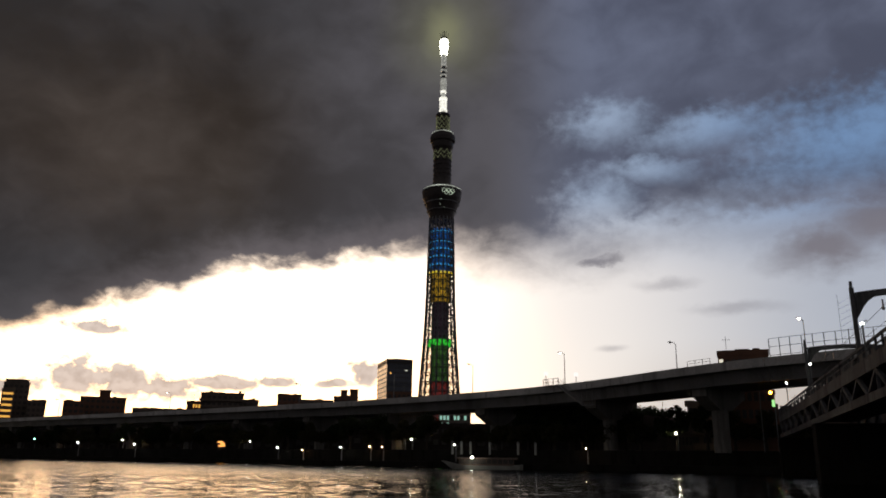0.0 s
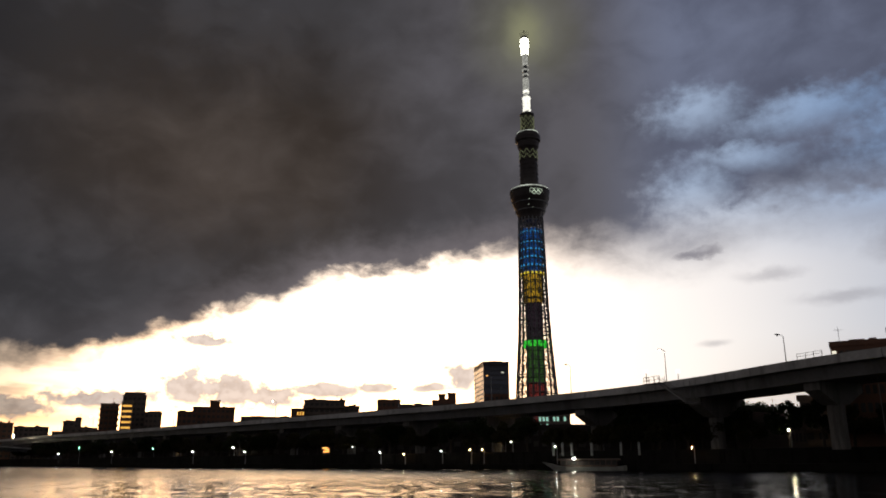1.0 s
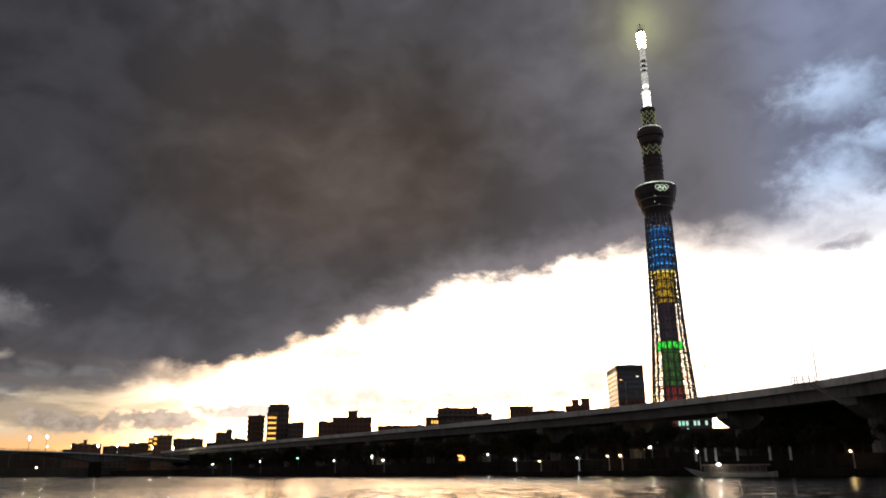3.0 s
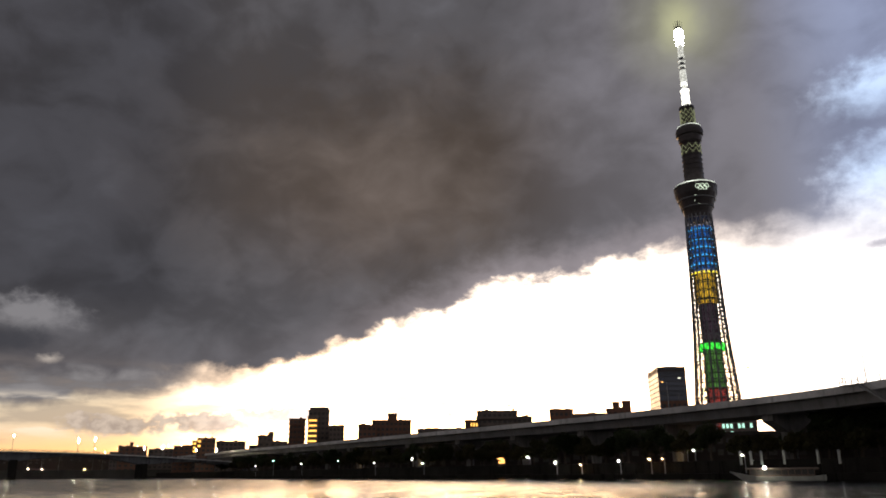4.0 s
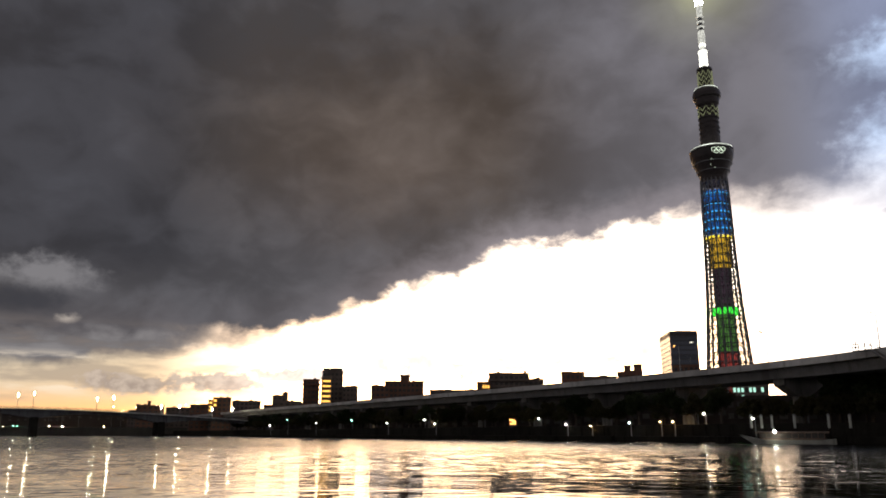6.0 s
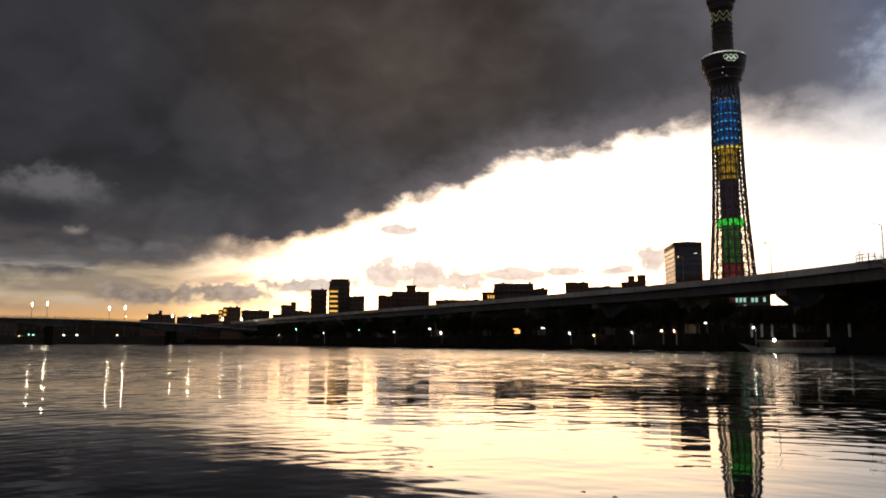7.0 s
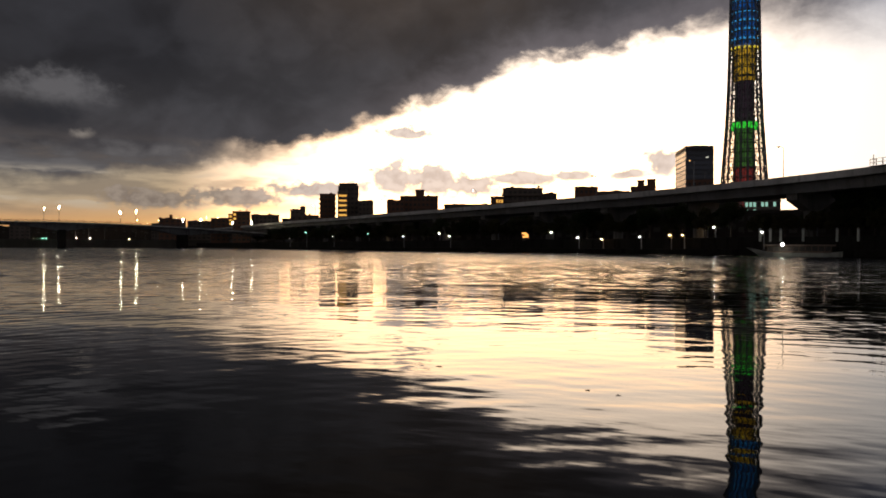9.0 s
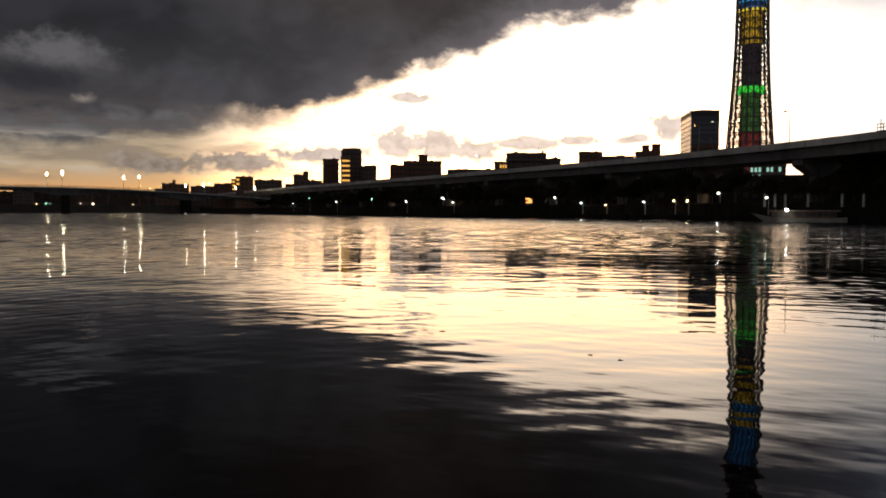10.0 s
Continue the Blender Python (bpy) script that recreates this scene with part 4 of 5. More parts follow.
# ---------- low road bridge upstream ----------
BR_A, BR_B = Vector(spot(33.2, 520, 0)), Vector(spot(56.0, 500, 0))
bd = (BR_B - BR_A)
BL = bd.length
road_bridge = thing("road_bridge", BR_A, "low steel girder bridge with arched spans and lamps over the river", "bridge", turn=math.degrees(math.atan2(bd.y, bd.x)))
SPANS = 3
deck_z = lambda s: 9.0 + 6.3 * math.sin(math.pi / 2 * min(1.0, max(0.0, s / 0.75)))
for k in range(SPANS):
    for side in (-7, 7):
        b = bmesh.new()
        n = 16
        rows = []
        for i in range(n + 1):
            s = (k + i / n) / SPANS
            u = 2 * i / n - 1
            zt, zb = deck_z(s) - 0.6, deck_z(s) - 1.8 - 3.6 * u * u
            rows.append([b.verts.new((s * BL, side + o, z)) for o, z in ((-0.4, zb), (0.4, zb), (0.4, zt), (-0.4, zt))])
        for p, q in zip(rows, rows[1:]):
            for i in range(4):
                b.faces.new((p[i], p[(i + 1) % 4], q[(i + 1) % 4], q[i]))
        b.faces.new(rows[0])
        b.faces.new(rows[-1])
        part("arched_girder", b, M_RAIL, road_bridge)
    b = bmesh.new()
    sweep(b, [((k + i / 8) / SPANS * BL, 0, deck_z((k + i / 8) / SPANS)) for i in range(9)], [(-9, -0.6), (9, -0.6), (9, 0), (-9, 0)])
    part("deck_slab", b, M_CONCRETE, road_bridge)
    for side in (-8.9, 8.9):
        b = bmesh.new()
        for i in range(24):
            s0, s1 = (k + i / 24) / SPANS, (k + (i + 1) / 24) / SPANS
            bar(b, (s0 * BL, side, deck_z(s0)), (s0 * BL, side, deck_z(s0) + 1.1), 0.06, n=4)
            for hz in (0.4, 0.75, 1.1):
                bar(b, (s0 * BL, side, deck_z(s0) + hz), (s1 * BL, side, deck_z(s1) + hz), 0.05, n=4)
        part("railing", b, M_RAIL, road_bridge)
for k in (1, 2):
    b = bmesh.new()
    quad_box(b, (k / SPANS * BL - 2, -9, -2), (k / SPANS * BL + 2, 9, deck_z(k / SPANS) - 4.5))
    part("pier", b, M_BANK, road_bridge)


def bridge_lamp(at, height, turn, material, group):
    ob = thing("bridge_lamp", at, "bridge lamp post with a glowing pear-shaped globe", "street lamp", group, turn)
    b = bmesh.new()
    bar(b, (0, 0, 0), (0, 0, height), 0.16, n=6, r2=0.09)
    part("pole", b, M_STEEL, ob)
    b = bmesh.new()
    lathe(b, [(0.08, height), (0.20, height + 0.8), (0.30, height + 1.5), (0.20, height + 1.9)], 10)
    part("globe", b, material, ob, "glowing globe")
    b = bmesh.new()
    lathe(b, [(0.26, height + 1.9), (0.32, height + 1.95), (0.1, height + 2.3)], 10)
    part("cap", b, M_STEEL, ob)
    return ob


def bridge_at(bearing, side):
    """The share of the bridge's length where that bearing crosses it."""
    d = Vector(spot(bearing, 1, 0))
    nrm = Vector((-bd.y, bd.x, 0)).normalized()
    o = BR_A + nrm * side
    den = d.x * bd.y - d.y * bd.x
    t = (o.x * bd.y - o.y * bd.x) / den
    p = d * t
    return (p - o).dot(bd) / (BL * BL), p


for bearing, side, up in ((35.75, -8.2, 1.68), (37.1, -8.2, 1.68), (39.3, -8.2, 1.86), (40.5, -8.2, 1.82), (43.6, 8.2, 2.39), (44.6, 8.2, 2.31), (48.4, -8.2, 2.55), (49.3, -8.2, 2.46), (52.6, -8.2, 2.5)):
    s, p = bridge_at(bearing, side)
    far = math.hypot(p.x, p.y)
    bridge_lamp((p.x, p.y, deck_z(s)), max(3.0, rise(far, up) - deck_z(s) - 1.3), 0, L_WHITE, "lamps on the road bridge")

# far lamps upstream, small and warm
for bearing, up in ((38.2, 2.0), (39.0, 1.95), (41.0, 1.9), (42.2, 1.75), (43.0, 1.5), (43.6, 1.75), (45.6, 1.5), (46.6, 1.45), (47.4, 1.35), (50.6, 1.3)):
    x, y, _ = spot(bearing, 880)
    street_lamp((x, y, 3.6), rise(880, up) - 3.6, bearing, L_WARM, 1.2, "far lamps upstream", "distant street lamp with a warm glow", 0.4)

# ---------- railway bridge downstream ----------
RA, RB = Vector((51.4, 117.9, 0)), Vector((8.5, -8.0, 0))
rd = (RB - RA).normalized()
rn = Vector((-rd.y, rd.x, 0))          # away from the water that is seen: to the bridge's far track
RL = (RB - RA).length
rail = thing("railway_bridge", RA, "blue-grey steel railway truss bridge with walkway railing", "bridge", turn=math.degrees(math.atan2(rd.y, rd.x)))
TOP, WID = 9.8, 9.5
low_z = lambda x: 5.55 + 0.3 * min(1.0, x / 76.0)
for side in (0.0, WID):
    b = bmesh.new()
    sweep(b, [(x, -0, 0) for x in (0, RL)], [(-side - 0.2, TOP - 2.0), (-side + 0.2, TOP - 2.0), (-side + 0.2, TOP - 1.1), (-side - 0.2, TOP - 1.1)])
    part("deck_fascia", b, M_RAIL, rail)
    b = bmesh.new()
    bar(b, (0, side, low_z(0) + 0.3), (76, side, low_z(76) + 0.3), 0.5, 0.6, n=0)
    bar(b, (76, side, low_z(76) + 0.3), (RL, side, low_z(76) + 0.3), 0.5, 0.6, n=0)
    part("bottom_chord", b, M_RAIL, rail)
    x, k = 0.0, 0
    while x + 3.3 < RL:
        b = bmesh.new()
        z0 = low_z(x) + 0.5
        if k % 2 == 0:
            bar(b, (x, side, TOP - 2.0), (x + 3.3, side, z0), 0.28, 0.28, n=0)
        else:
            bar(b, (x, side, z0), (x + 3.3, side, TOP - 2.0), 0.28, 0.28, n=0)
        part("truss_diagonal", b, M_RAIL, rail)
        if k % 4 == 2:
            b = bmesh.new()
            bar(b, (x, side, z0), (x, side, TOP - 2.0), 0.2, 0.2, n=0)
            part("truss_upright", b, M_RAIL, rail)
        x += 3.3
        k += 1
b = bmesh.new()
quad_box(b, (0, 0.25, TOP - 1.9), (RL, WID - 0.25, TOP - 1.35))
part("track_deck", b, M_SHADED_RUST, rail)
for side in (-0.05, WID + 0.05):
    b = bmesh.new()
    for hz in (-0.12, -0.55, -1.0):
        bar(b, (0, side, TOP + hz), (RL, side, TOP + hz), 0.09, 0.09 if hz < -0.2 else 0.2, n=0)
    part("hand_rail", b, M_RAIL, rail)
    x = 0.0
    while x < RL:
        b = bmesh.new()
        quad_box(b, (x, side - 0.07, TOP - 1.12), (x + 0.14, side + 0.07, TOP))
        part("rail_post", b, M_RAIL, rail)
        x += 2.1
    x = 0.2
    panel = bmesh.new()
    quad_box(panel, (0, -0.02, TOP - 1.0), (1.2, 0.02, TOP - 0.5))
    pm = mesh_of("rail_panel", panel, M_RAIL)
    while x < RL - 2:
        again("rail_panel", pm, rail, pose(x + 0.25, side, 0))
        x += 4.2
for bx in (0.5, 42.0, 84.0):
    b = bmesh.new()
    quad_box(b, (bx - 1.5, -0.5, -2), (bx + 1.5, WID + 0.5, low_z(bx)))
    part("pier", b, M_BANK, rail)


def portal(dist, height):
    """An overhead-line portal: two posts, a haunched cross beam, insulators."""
    at = RA + rd * dist
    ob = thing("overhead_line_portal", (at.x, at.y, TOP - 1.35), "dark steel overhead-line portal with a curved beam", "portal frame", "portals over the railway", math.degrees(math.atan2(rd.y, rd.x)))
    h = height - TOP + 1.35
    for y in (0.6, WID - 0.6):
        b = bmesh.new()
        bar(b, (0, y, 0), (0, y, h), 0.30, 0.30, n=0)
        bar(b, (0, y, h), (0, y, h + 0.5), 0.12, n=5)
        part("post", b, M_RAIL, ob)
    b = bmesh.new()
    n = 18
    rows = []
    for i in range(n + 1):
        y = 0.8 + (WID - 1.6) * i / n
        u = abs(2 * i / n - 1)
        zt = h - 0.4 + 0.25 * (1 - u * u)
        zb = h - 0.85 + 0.25 * (1 - u * u) - 1.5 * max(0.0, (u - 0.6) / 0.4) ** 2.0
        rows.append([b.verts.new((o, y, z)) for o, z in ((-0.2, zb), (0.2, zb), (0.2, zt), (-0.2, zt))])
    for p, q in zip(rows, rows[1:]):
        for i in range(4):
            b.faces.new((p[i], p[(i + 1) % 4], q[(i + 1) % 4], q[i]))
    b.faces.new(rows[0])
    b.faces.new(rows[-1])
    part("cross_beam", b, M_RAIL, ob)
    for y in (2.6, 3.4, 6.2):
        b = bmesh.new()
        bar(b, (0, y, h - 1.0), (0, y, h - 1.6), 0.07, n=5)
        ball(b, (0, y, h - 1.7), 0.14)
        part("insulator", b, M_STEEL, ob)
    return ob


for bearing, up in ((-25.2, 7.85), (-28.25, 11.4)):
    # where that bearing meets the bridge's near side
    d = Vector(spot(bearing, 1, 0))
    den = d.x * rd.y - d.y * rd.x
    far = (RA.x * rd.y - RA.y * rd.x) / den
    portal((d * far - RA).dot(rd), rise(far, up))
for y, z in ((3.4, 13.2), (6.2, 13.2), (1.2, 12.4), (8.2, 12.2)):
    b = bmesh.new()
    stations = []
    for i in range(25):
        s0 = RL * i / 24
        p0 = RA + rd * s0 + rn * y
        stations.append((p0.x, p0.y, z - 0.4 * math.sin(math.pi * (s0 % 40) / 40)))
    sweep(b, stations, [(-0.012, -0.012), (0.012, -0.012), (0.012, 0.012), (-0.012, 0.012)])
    tagged(new("overhead_wire", mesh_of("overhead_wire", b, M_RAIL)), "thin dark overhead railway wire", "wire", "overhead wires")

# ---------- moored pleasure boat and piles ----------
BOAT_D = 158.0
boat = thing("pleasure_boat", spot(-3.15, BOAT_D, 0), "long low roofed pleasure boat with a pale hull, moored", "boat", turn=-2.9)
b = bmesh.new()
rows = []
for i in range(13):
    u = i / 12
    x = -7.2 + 14.4 * u
    half = 1.7 * min(1.0, (u * 4.2) ** 0.6 if u > 0 else 0.06, ((1 - u) * 6 + 0.35) ** 0.5)
    half = max(half, 0.08)
    sheer = 0.75 + 0.95 * max(0, (0.28 - u) / 0.28) ** 1.6 + 0.25 * max(0, (u - 0.85) / 0.15)
    rows.append([b.verts.new((x - (0.7 if i == 0 and z > 0 else 0) + (2.2 * max(0.0, (0.22 - u) / 0.22) if z < 0 else 0), y, z)) for y, z in ((-half * 0.6, -0.5), (-half, sheer), (half, sheer), (half * 0.6, -0.5))])
for p, q in zip(rows, rows[1:]):
    for i in range(4):
        b.faces.new((p[i], p[(i + 1) % 4], q[(i + 1) % 4], q[i]))
b.faces.new(rows[0])
b.faces.new(rows[-1])
part("hull", b, M_HULL, boat, "pale painted hull")
b = bmesh.new()
quad_box(b, (-4.6, -1.35, 0.7), (5.6, 1.35, 1.05))
part("cabin_base", b, M_CABIN, boat)
b = bmesh.new()
sweep(b, [(-5.2, 0, 0), (6.2, 0, 0)], [(-1.6, 1.95), (1.6, 1.95), (1.5, 2.15), (0, 2.3), (-1.5, 2.15)])
part("roof", b, M_CABIN, boat, "dark curved roof")
for i in range(11):
    x = -4.5 + i * 1.0
    for y in (-1.3, 1.3):
        b = bmesh.new()
        quad_box(b, (x - 0.05, y - 0.05, 1.05), (x + 0.05, y + 0.05, 1.96))
        part("window_post", b, M_CABIN, boat)
    if i < 10:
        for y in (-1.3, 1.3):
            b = bmesh.new()
            quad_box(b, (x + 0.07, y - 0.02, 1.07), (x + 0.93, y + 0.02, 1.9))
            part("pane", b, M_GLASS, boat)
boat.scale.x = 1.08
b = bmesh.new()
ball(b, (-2.1, -2.9, 2.3), 0.22, 12)
part("flood_lamp", b, L_COOL, boat, "dazzling white flood lamp")
b = bmesh.new()
bar(b, (-2.1, -1.6, 2.0), (-2.1, -2.9, 2.25), 0.06, n=5)
part("lamp_bracket", b, M_STEEL, boat)
pile = None
for bearing, far in ((-0.9, 160), (-1.55, 161), (-2.2, 162), (-3.6, 162), (-5.65, 160), (-6.9, 161)):
    if pile is None:
        pile = thing("mooring_pile", spot(bearing, far, -2), "pale round mooring pile with a cap", "pile", "mooring piles")
        b = bmesh.new()
        bar(b, (0, 0, 4.9), (0, 0, 7.1), 0.24, n=10)
        part("shaft", b, M_PALE, pile)
        b = bmesh.new()
        bar(b, (0, 0, 0), (0, 0, 4.9), 0.245, n=10)
        part("tide_stained_foot", b, M_BANK, pile, "dark tide-stained foot")
        b = bmesh.new()
        lathe(b, [(0.3, 7.1), (0.3, 7.25), (0.05, 7.5)], 10)
        part("cap", b, M_STEEL, pile)
    else:
        copy_thing(pile, pose(*spot(bearing, far, -2)))

# ---------- lamps along the far promenade ----------
PROM = [(27.2, 0.92, "g", 1), (24.6, 0.72, "w", 0), (21.9, 0.98, "w", 1), (21.1, 0.7, "w", 0), (13.5, 1.05, "w", 1), (11.55, 0.65, "w", 0), (7.1, 0.72, "w", 0), (5.0, 0.8, "y", 0), (4.1, 0.8, "y", 0),
        (2.0, 1.36, "w", 1), (-1.15, 1.0, "w", 0), (-16.85, 1.95, "b", 1), (29.8, 0.7, "w", 0), (9.8, 0.5, "y", 0), (-10.6, 0.85, "y", 0), (33.0, 0.55, "w", 0), (31.8, 0.95, "g", 0)]
for bearing, up, tone, tall in PROM:
    d = Vector(spot(bearing, 1, 0))
    o = FAR_EDGE + ACROSS * (7.0 if not tall else 11.5)
    far = (o.x * RIVER.y - o.y * RIVER.x) / (d.x * RIVER.y - d.y * RIVER.x)
    base = 1.3 if not tall else 3.6
    p = d * far
    street_lamp((p.x, p.y, base), max(1.5, rise(far, up) - base), 215, {"w": L_COOL, "g": L_GREEN, "y": L_WARM, "b": L_WHITE}[tone], 0.5, "promenade lamps", "promenade lamp with a bright round head", (0.11 + far * 0.00024) * (1.3 if tall else 1.0))
for bearing, up, tone in ((49.9, 0.40, L_WARM), (49.35, 0.46, L_GREEN), (49.1, 0.46, L_GREEN), (47.3, 0.45, L_WHITE), (46.5, 0.45, L_WHITE), (44.0, 0.42, L_WARM), (38.0, 0.35, L_WHITE)):
    p = spot(bearing, 860, 2.6)
    street_lamp(p, max(2.5, rise(860, up) - 2.6), bearing + 180, tone, 0.4, "bank lamps upstream", "small bank lamp seen far under the bridge", 0.4)
for bearing in (3.1, 21.5, 25.8):
    c, head = along(at_bearing(bearing))
    to_eye = Vector((-c.x, -c.y, 0)).normalized()
    q = c + to_eye * 4.5 + Vector((to_eye.y, -to_eye.x, 0)) * -2.2
    street_lamp((q.x, q.y, 3.6), 3.6, 0, L_WARM, 0.5, "lamps under the expressway", "low warm lamp lighting an expressway pier", 0.26)
sign = thing("lit_sign", spot(15.5, 245, 3.6), "small orange glowing sign board by the promenade", "sign", turn=15.5)
for i, (x, z, w) in enumerate(((0, 1.1, 1.9), (0.3, 1.7, 1.2), (-0.4, 2.2, 1.5))):
    b = bmesh.new()
    quad_box(b, (x - w / 2, -0.1, z), (x + w / 2, 0.1, z + 0.36))
    part("sign_bar", b, L_ORANGE, sign, "glowing orange bar")
b = bmesh.new()
quad_box(b, (-1.1, 0.1, 0), (1.1, 0.25, 2.7))
part("board", b, M_TOWER_DARK, sign)


# ---------- trees on the far bank ----------
def tree(seed, height, spread, leaves, material):
    rnd = random.Random(seed)
    ob = thing("tree", (0, 0, 0), "dark leafy tree on the river bank", "tree", "trees along the far bank")
    b = bmesh.new()
    bar(b, (0, 0, 0), (0.1, 0, height * 0.45), 0.32, n=7, r2=0.2)
    tips = []
    for i in range(9):
        a = rnd.uniform(0, 6.28)
        z0 = height * rnd.uniform(0.28, 0.45)
        rr = spread * rnd.uniform(0.45, 0.85)
        tip = Vector((rr * math.cos(a), rr * math.sin(a), height * rnd.uniform(0.5, 0.9)))
        bar(b, (0.05, 0, z0), tip, 0.13, n=5, r2=0.03)
        tips.append(tip)
    tips.append(Vector((0, 0, height * 0.92)))
    part("trunk", b, M_BARK, ob)
    verts, faces = [], []
    for i in range(leaves):
        c = rnd.choice(tips)
        rad = spread * 0.42
        v = Vector((rnd.gauss(0, 1), rnd.gauss(0, 1), rnd.gauss(0, 0.75)))
        p = c + v.normalized() * rad * rnd.random() ** 0.45
        s = rnd.uniform(0.18, 0.42)
        u = Vector((rnd.gauss(0, 1), rnd.gauss(0, 1), rnd.gauss(0, 1))).normalized()
        w = u.orthogonal().normalized()
        k = len(verts)
        verts += [p + u * s, p + w * s * 0.6, p - u * s, p - w * s * 0.6]
        faces.append((k, k + 1, k + 2, k + 3))
    me = bpy.data.meshes.new("crown")
    me.from_pydata(verts, [], faces)
    me.materials.append(material)
    part("crown", me, material, ob)
    return ob


kinds = [tree(1, 8.5, 3.6, 2600, M_LEAF[0]), tree(2, 7.0, 3.2, 2200, M_LEAF[1]), tree(3, 10.5, 4.2, 3000, M_LEAF[0]), tree(4, 5.5, 2.8, 1800, M_LEAF[1])]
rnd = random.Random(11)
spots_ = []
s = -60.0
while s < 420:
    spots_.append((FAR_EDGE + RIVER * s + ACROSS * rnd.uniform(10.5, 14.0), rnd.choice((0, 1, 1, 3)) if s > 12 or s < -30 else 3))
    s += rnd.uniform(4.5, 8.5)
s = -10.0
while s < 400:
    spots_.append((FAR_EDGE + RIVER * s + ACROSS * rnd.uniform(36, 48), rnd.choice((0, 2, 2))))
    s += rnd.uniform(8, 14)
for bearing, far, k in ((-14.3, 190, 2), (-15.2, 192, 2), (-13.9, 196, 2), (-15.9, 195, 0), (-10.5, 175, 2), (-8.2, 178, 2), (-12.2, 178, 2)):
    x, y, _ = spot(bearing, far)
    spots_.append((Vector((x, y, 0)), k))
for bearing, k in ((-11.2, 2), (-12.3, 2), (-13.3, 0), (-9.6, 2), (-6.6, 2), (-7.9, 0)):
    d = Vector(spot(bearing, 1, 0))
    o = FAR_EDGE + ACROSS * 16
    spots_.append((d * ((o.x * RIVER.y - o.y * RIVER.x) / (d.x * RIVER.y - d.y * RIVER.x)), k))
used = set()
for p, k in spots_:
    if -3.9 < math.degrees(math.atan2(-p.x, p.y)) < 0.5 and p.length > 198:
        continue
    m = pose(p.x, p.y, 3.55, 0, 0, rnd.uniform(0, 360))
    if k in used:
        copy_thing(kinds[k], m)
    else:
        kinds[k].matrix_world = m
        used.add(k)


# ---------- small things ----------
jetty = thing("jetty", spot(53.6, 100, 0), "dark low concrete jetty jutting from the near bank", "jetty", turn=53.6)
b = bmesh.new()
quad_box(b, (-12, 0, -2), (1.7, 6, 1.35))
part("body", b, M_BANK, jetty)
b = bmesh.new()
quad_box(b, (-12, -0.1, 1.35), (1.8, 6.1, 1.6))
part("coping", b, M_CONCRETE, jetty)

# lamps by the railway bridge and its road end
for bearing, up, far, tone in ((-29.15, 9.0, 58.0, L_COOL), (-25.75, 6.5, 92.0, L_COOL), (-24.15, 5.3, 118.0, L_COOL), (-22.4, 5.35, 140.0, L_WARM)):
    x, y, _ = spot(bearing, far)
    base = TOP - 1.3 if far < 120 else 3.6
    ob = thing("bracket_lamp", (x, y, base), "white glowing lamp on a slim post beside the railway", "street lamp", "lamps by the railway bridge", bearing)
    h = rise(far, up) - base
    b = bmesh.new()
    bar(b, (0, 0, 0), (0, 0, h + 0.1), 0.07, n=6)
    bar(b, (0, 0, h + 0.1), (0.3, 0, h + 0.2), 0.04, n=5)
    part("post", b, M_STEEL, ob)
    b = bmesh.new()
    lathe(b, [(0.04, h - 0.09), (0.10, h - 0.06), (0.115, h + 0.02), (0.05, h + 0.09)], 10)
    part("lamp_glass", b, tone, ob, "glowing lamp glass")
signal = thing("traffic_signal", spot(-23.1, 136, 3.6), "dark traffic signal showing amber over a green lamp", "traffic light", turn=-23.1)
sh = rise(136, 4.69) - 3.6
b = bmesh.new()
bar(b, (0.5, 0.2, 0), (0.5, 0.2, sh + 0.5), 0.1, n=6)
part("post", b, M_STEEL, signal)
b = bmesh.new()
quad_box(b, (-0.75, 0.05, sh - 0.35), (0.75, 0.3, sh + 0.35))
part("housing", b, M_TOWER_DARK, signal)
b = bmesh.new()
ball(b, (0, 0, sh), 0.27)
part("amber_light", b, shining("signal_amber", (1.0, 0.30, 0.03), 70), signal, "glowing amber light")
b = bmesh.new()
quad_box(b, (0.1, -0.1, rise(136, 3.75) - 3.6), (0.5, 0.05, rise(136, 4.2) - 3.6))
part("green_light", b, shining("signal_green", (0.45, 1.0, 0.35), 2.2), signal, "glowing green light")

# tall screen fence on the expressway
f0, f1 = edge_at(-23.4, 8.05)[0], edge_at(-31.0, 8.05)[0]
fence = thing("screen_fence", (0, 0, 0), "tall wire screen fence with steel posts on the expressway", "fence")
d = f0
tops = []
while d < f1:
    c, head = along(d)
    side = Vector((math.cos(radians(head - 90)), math.sin(radians(head - 90)), 0)) * 8.05
    p = c + side
    b = bmesh.new()
    bar(b, p, (p.x, p.y, p.z + 2.9), 0.07, n=5)
    part("post", b, M_STEEL, fence)
    tops.append(p)
    d += 1.7
for hz in (0.25, 1.6, 2.9):
    b = bmesh.new()
    for p, q in zip(tops, tops[1:]):
        bar(b, (p.x, p.y, p.z + hz), (q.x, q.y, q.z + hz), 0.045, n=4)
    part("rail", b, M_STEEL, fence)
d, d_end = edge_at(-17.9, 8.05)[0], edge_at(-19.7, 8.05)[0]
low_rail = thing("guard_rail", (0, 0, 0), "short tubular guard rail on the expressway parapet", "railing")
tops = []
while d < d_end:
    c, head = along(d)
    side = Vector((math.cos(radians(head - 90)), math.sin(radians(head - 90)), 0)) * 8.05
    p = c + side
    b = bmesh.new()
    bar(b, p, (p.x, p.y, p.z + 0.95), 0.05, n=5)
    part("post", b, M_STEEL, low_rail)
    tops.append(p)
    d += 1.5
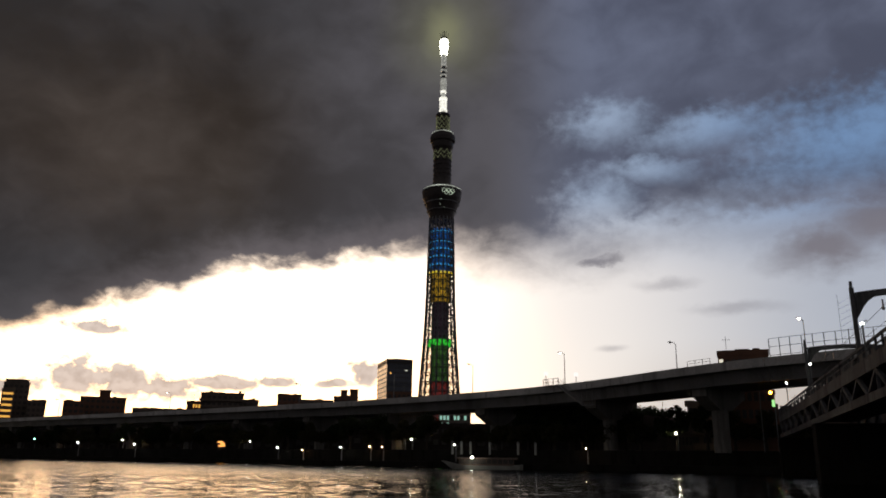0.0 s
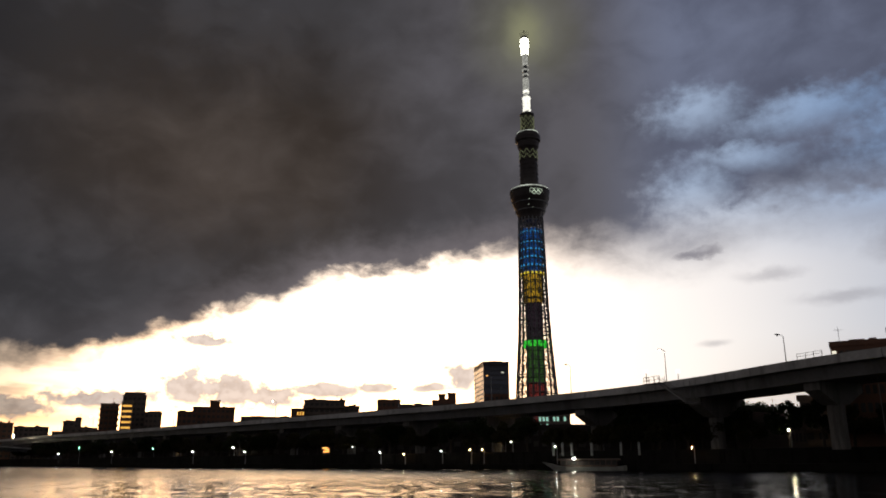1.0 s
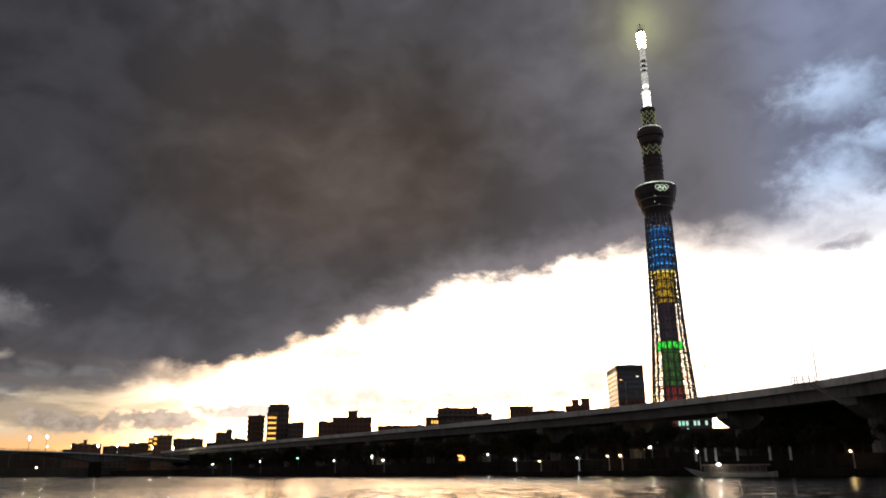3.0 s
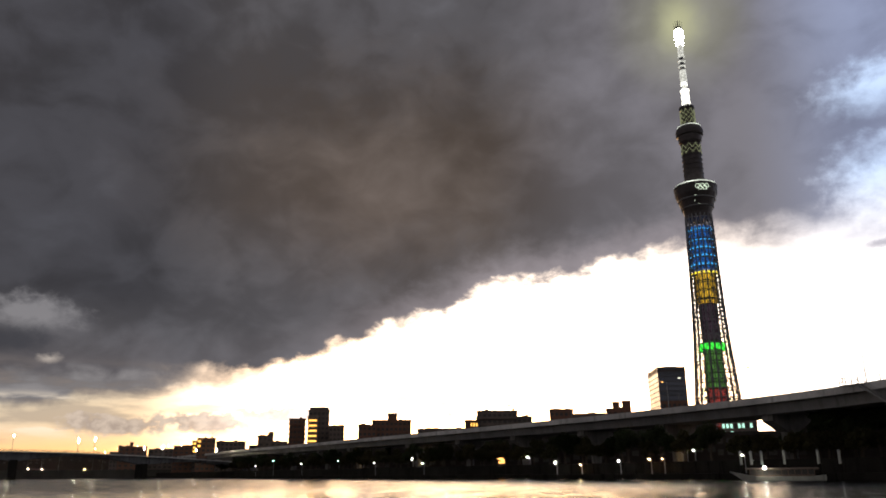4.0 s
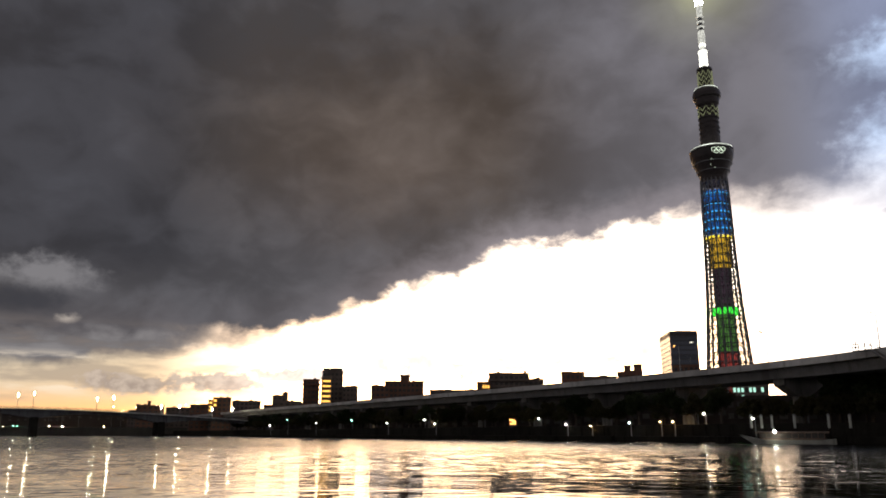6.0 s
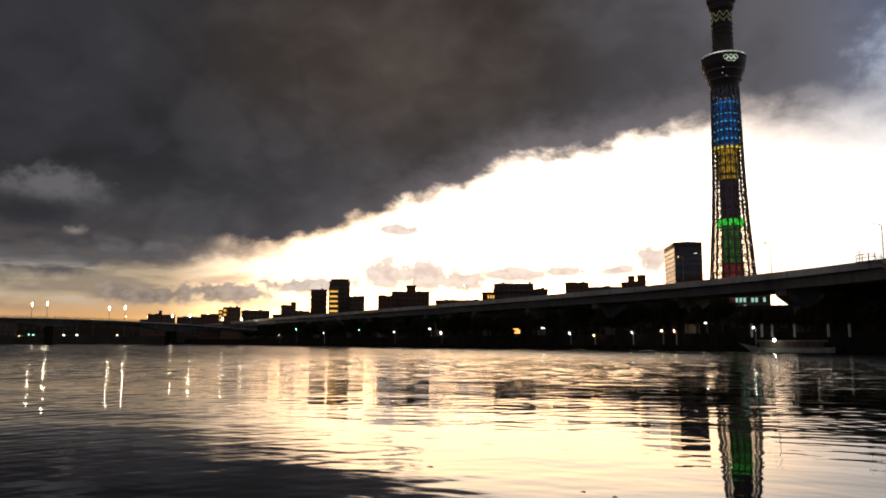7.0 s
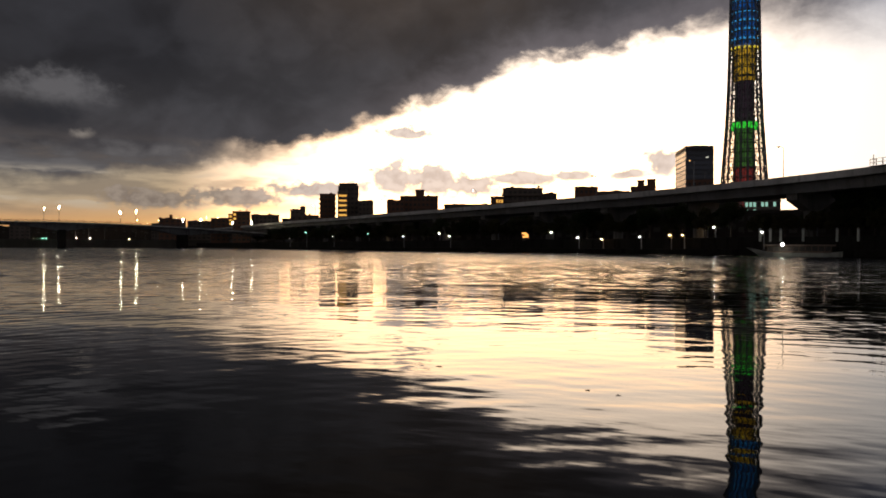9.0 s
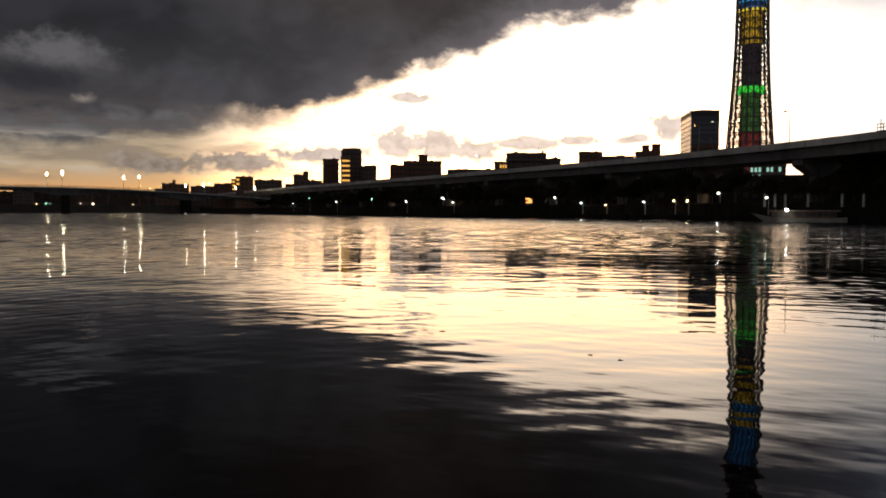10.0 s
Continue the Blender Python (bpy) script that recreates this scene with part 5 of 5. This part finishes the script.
for hz in (0.5, 0.95):
    b = bmesh.new()
    for p, q in zip(tops, tops[1:]):
        bar(b, (p.x, p.y, p.z + hz), (q.x, q.y, q.z + hz), 0.04, n=4)
    part("rail", b, M_STEEL, low_rail)

# emergency stair hung on the expressway's river side
c, head = along(edge_at(-8.4, 8.3)[0])
out = Vector((math.cos(radians(head - 90)), math.sin(radians(head - 90)), 0)) * 8.3
stair = thing("emergency_stair", (c.x + out.x, c.y + out.y, c.z), "steel emergency stair and landing hung from the expressway", "stairs", turn=head)
b = bmesh.new()
quad_box(b, (-2.2, -1.4, -0.3), (2.2, 0, -0.15))
part("landing", b, M_STEEL, stair)
for x in (-2.2, -0.75, 0.75, 2.2):
    b = bmesh.new()
    bar(b, (x, -1.4, -0.2), (x, -1.4, 1.1), 0.06, n=5)
    part("post", b, M_STEEL, stair)
    b = bmesh.new()
    bar(b, (x, 0, -0.2), (x, 0, 1.1), 0.06, n=5)
    part("post", b, M_STEEL, stair)
for z in (0.45, 1.1):
    b = bmesh.new()
    bar(b, (-2.2, -1.4, z), (2.2, -1.4, z), 0.05, n=5)
    bar(b, (-2.2, -1.4, z), (-2.2, 0, z), 0.05, n=5)
    part("rail", b, M_STEEL, stair)
for y in (-1.4, -0.3):
    b = bmesh.new()
    bar(b, (1.6, y, -0.2), (8.6, y, -4.6), 0.14, 0.3, n=0)
    part("stringer", b, M_STEEL, stair)
    b = bmesh.new()
    bar(b, (1.6, y, 0.8), (8.6, y, -3.6), 0.05, n=5)
    part("hand_rail", b, M_STEEL, stair)
tread = bmesh.new()
quad_box(tread, (-0.14, -1.35, -0.02), (0.14, -0.35, 0.02))
tm = mesh_of("tread", tread, M_STEEL)
for k in range(22):
    again("tread", tm, stair, pose(1.7 + k * 0.31, 0, -0.3 - k * 0.195))
b = bmesh.new()
quad_box(b, (8.4, -1.5, -4.8), (11.4, 0, -4.65))
part("landing", b, M_STEEL, stair)
for x in (8.5, 9.9, 11.3):
    b = bmesh.new()
    bar(b, (x, -1.5, -4.7), (x, -1.5, -0.6), 0.06, n=5)
    part("hanger", b, M_STEEL, stair)
for dx, up in ((-2.4, 6.15), (6.2, 5.86)):
    far = math.hypot(c.x + out.x, c.y + out.y)
    ob = thing("lantern", tuple(stair.matrix_world @ Vector((dx, -0.4, -0.1))), "square lantern on a post at the emergency stair", "lamp", "lanterns at the stair", head)
    h = max(0.9, rise(far, up) - c.z)
    b = bmesh.new()
    bar(b, (0, 0, 0), (0, 0, h), 0.07, n=6)
    part("post", b, M_STEEL, ob)
    b = bmesh.new()
    quad_box(b, (-0.3, -0.3, h), (0.3, 0.3, h + 0.75))
    part("lamp_glass", b, shining("lantern_glow", (1.0, 0.9, 0.85), 2.2), ob, "pale glowing lantern glass")

# lattice mast beside the portal
lm = thing("lattice_mast", spot(-28.25, 66.0, TOP - 1.3), "thin steel lattice mast beside the railway portal", "mast", turn=-28)
lh = rise(66, 11.0) - TOP + 1.3
for x in (-0.45, 0.45):
    b = bmesh.new()
    bar(b, (x, 0, 0), (x, 0, lh), 0.018, n=4)
    part("leg", b, M_STEEL, lm)
k = 0.0
while k < lh - 0.5:
    b = bmesh.new()
    bar(b, (-0.45, 0, k), (0.45, 0, k + 0.45), 0.010, n=4)
    part("lacing", b, M_STEEL, lm)
    k += 0.45

# twigs drifting on the calm water
for bearing, far, size, turn in ((21.95, 11.4, 0.05, 10), (10.9, 9.7, 0.035, -20), (8.7, 9.45, 0.03, 35)):
    ob = thing("drifting_twig", spot(bearing, far, 0.0), "small dark twig drifting on calm water", "twig", "drifting twigs", turn)
    b = bmesh.new()
    bar(b, (-size, 0, 0.0), (0, 0.02, 0.006), 0.004, n=5, r2=0.006)
    bar(b, (0, 0.02, 0.006), (size, -0.01, 0.002), 0.006, n=5, r2=0.003)
    part("stem", b, M_BARK, ob)
    b = bmesh.new()
    bar(b, (size * 0.2, 0.01, 0.005), (size * 0.5, 0.03, 0.008), 0.003, n=5, r2=0.002)
    part("side_shoot", b, M_BARK, ob)
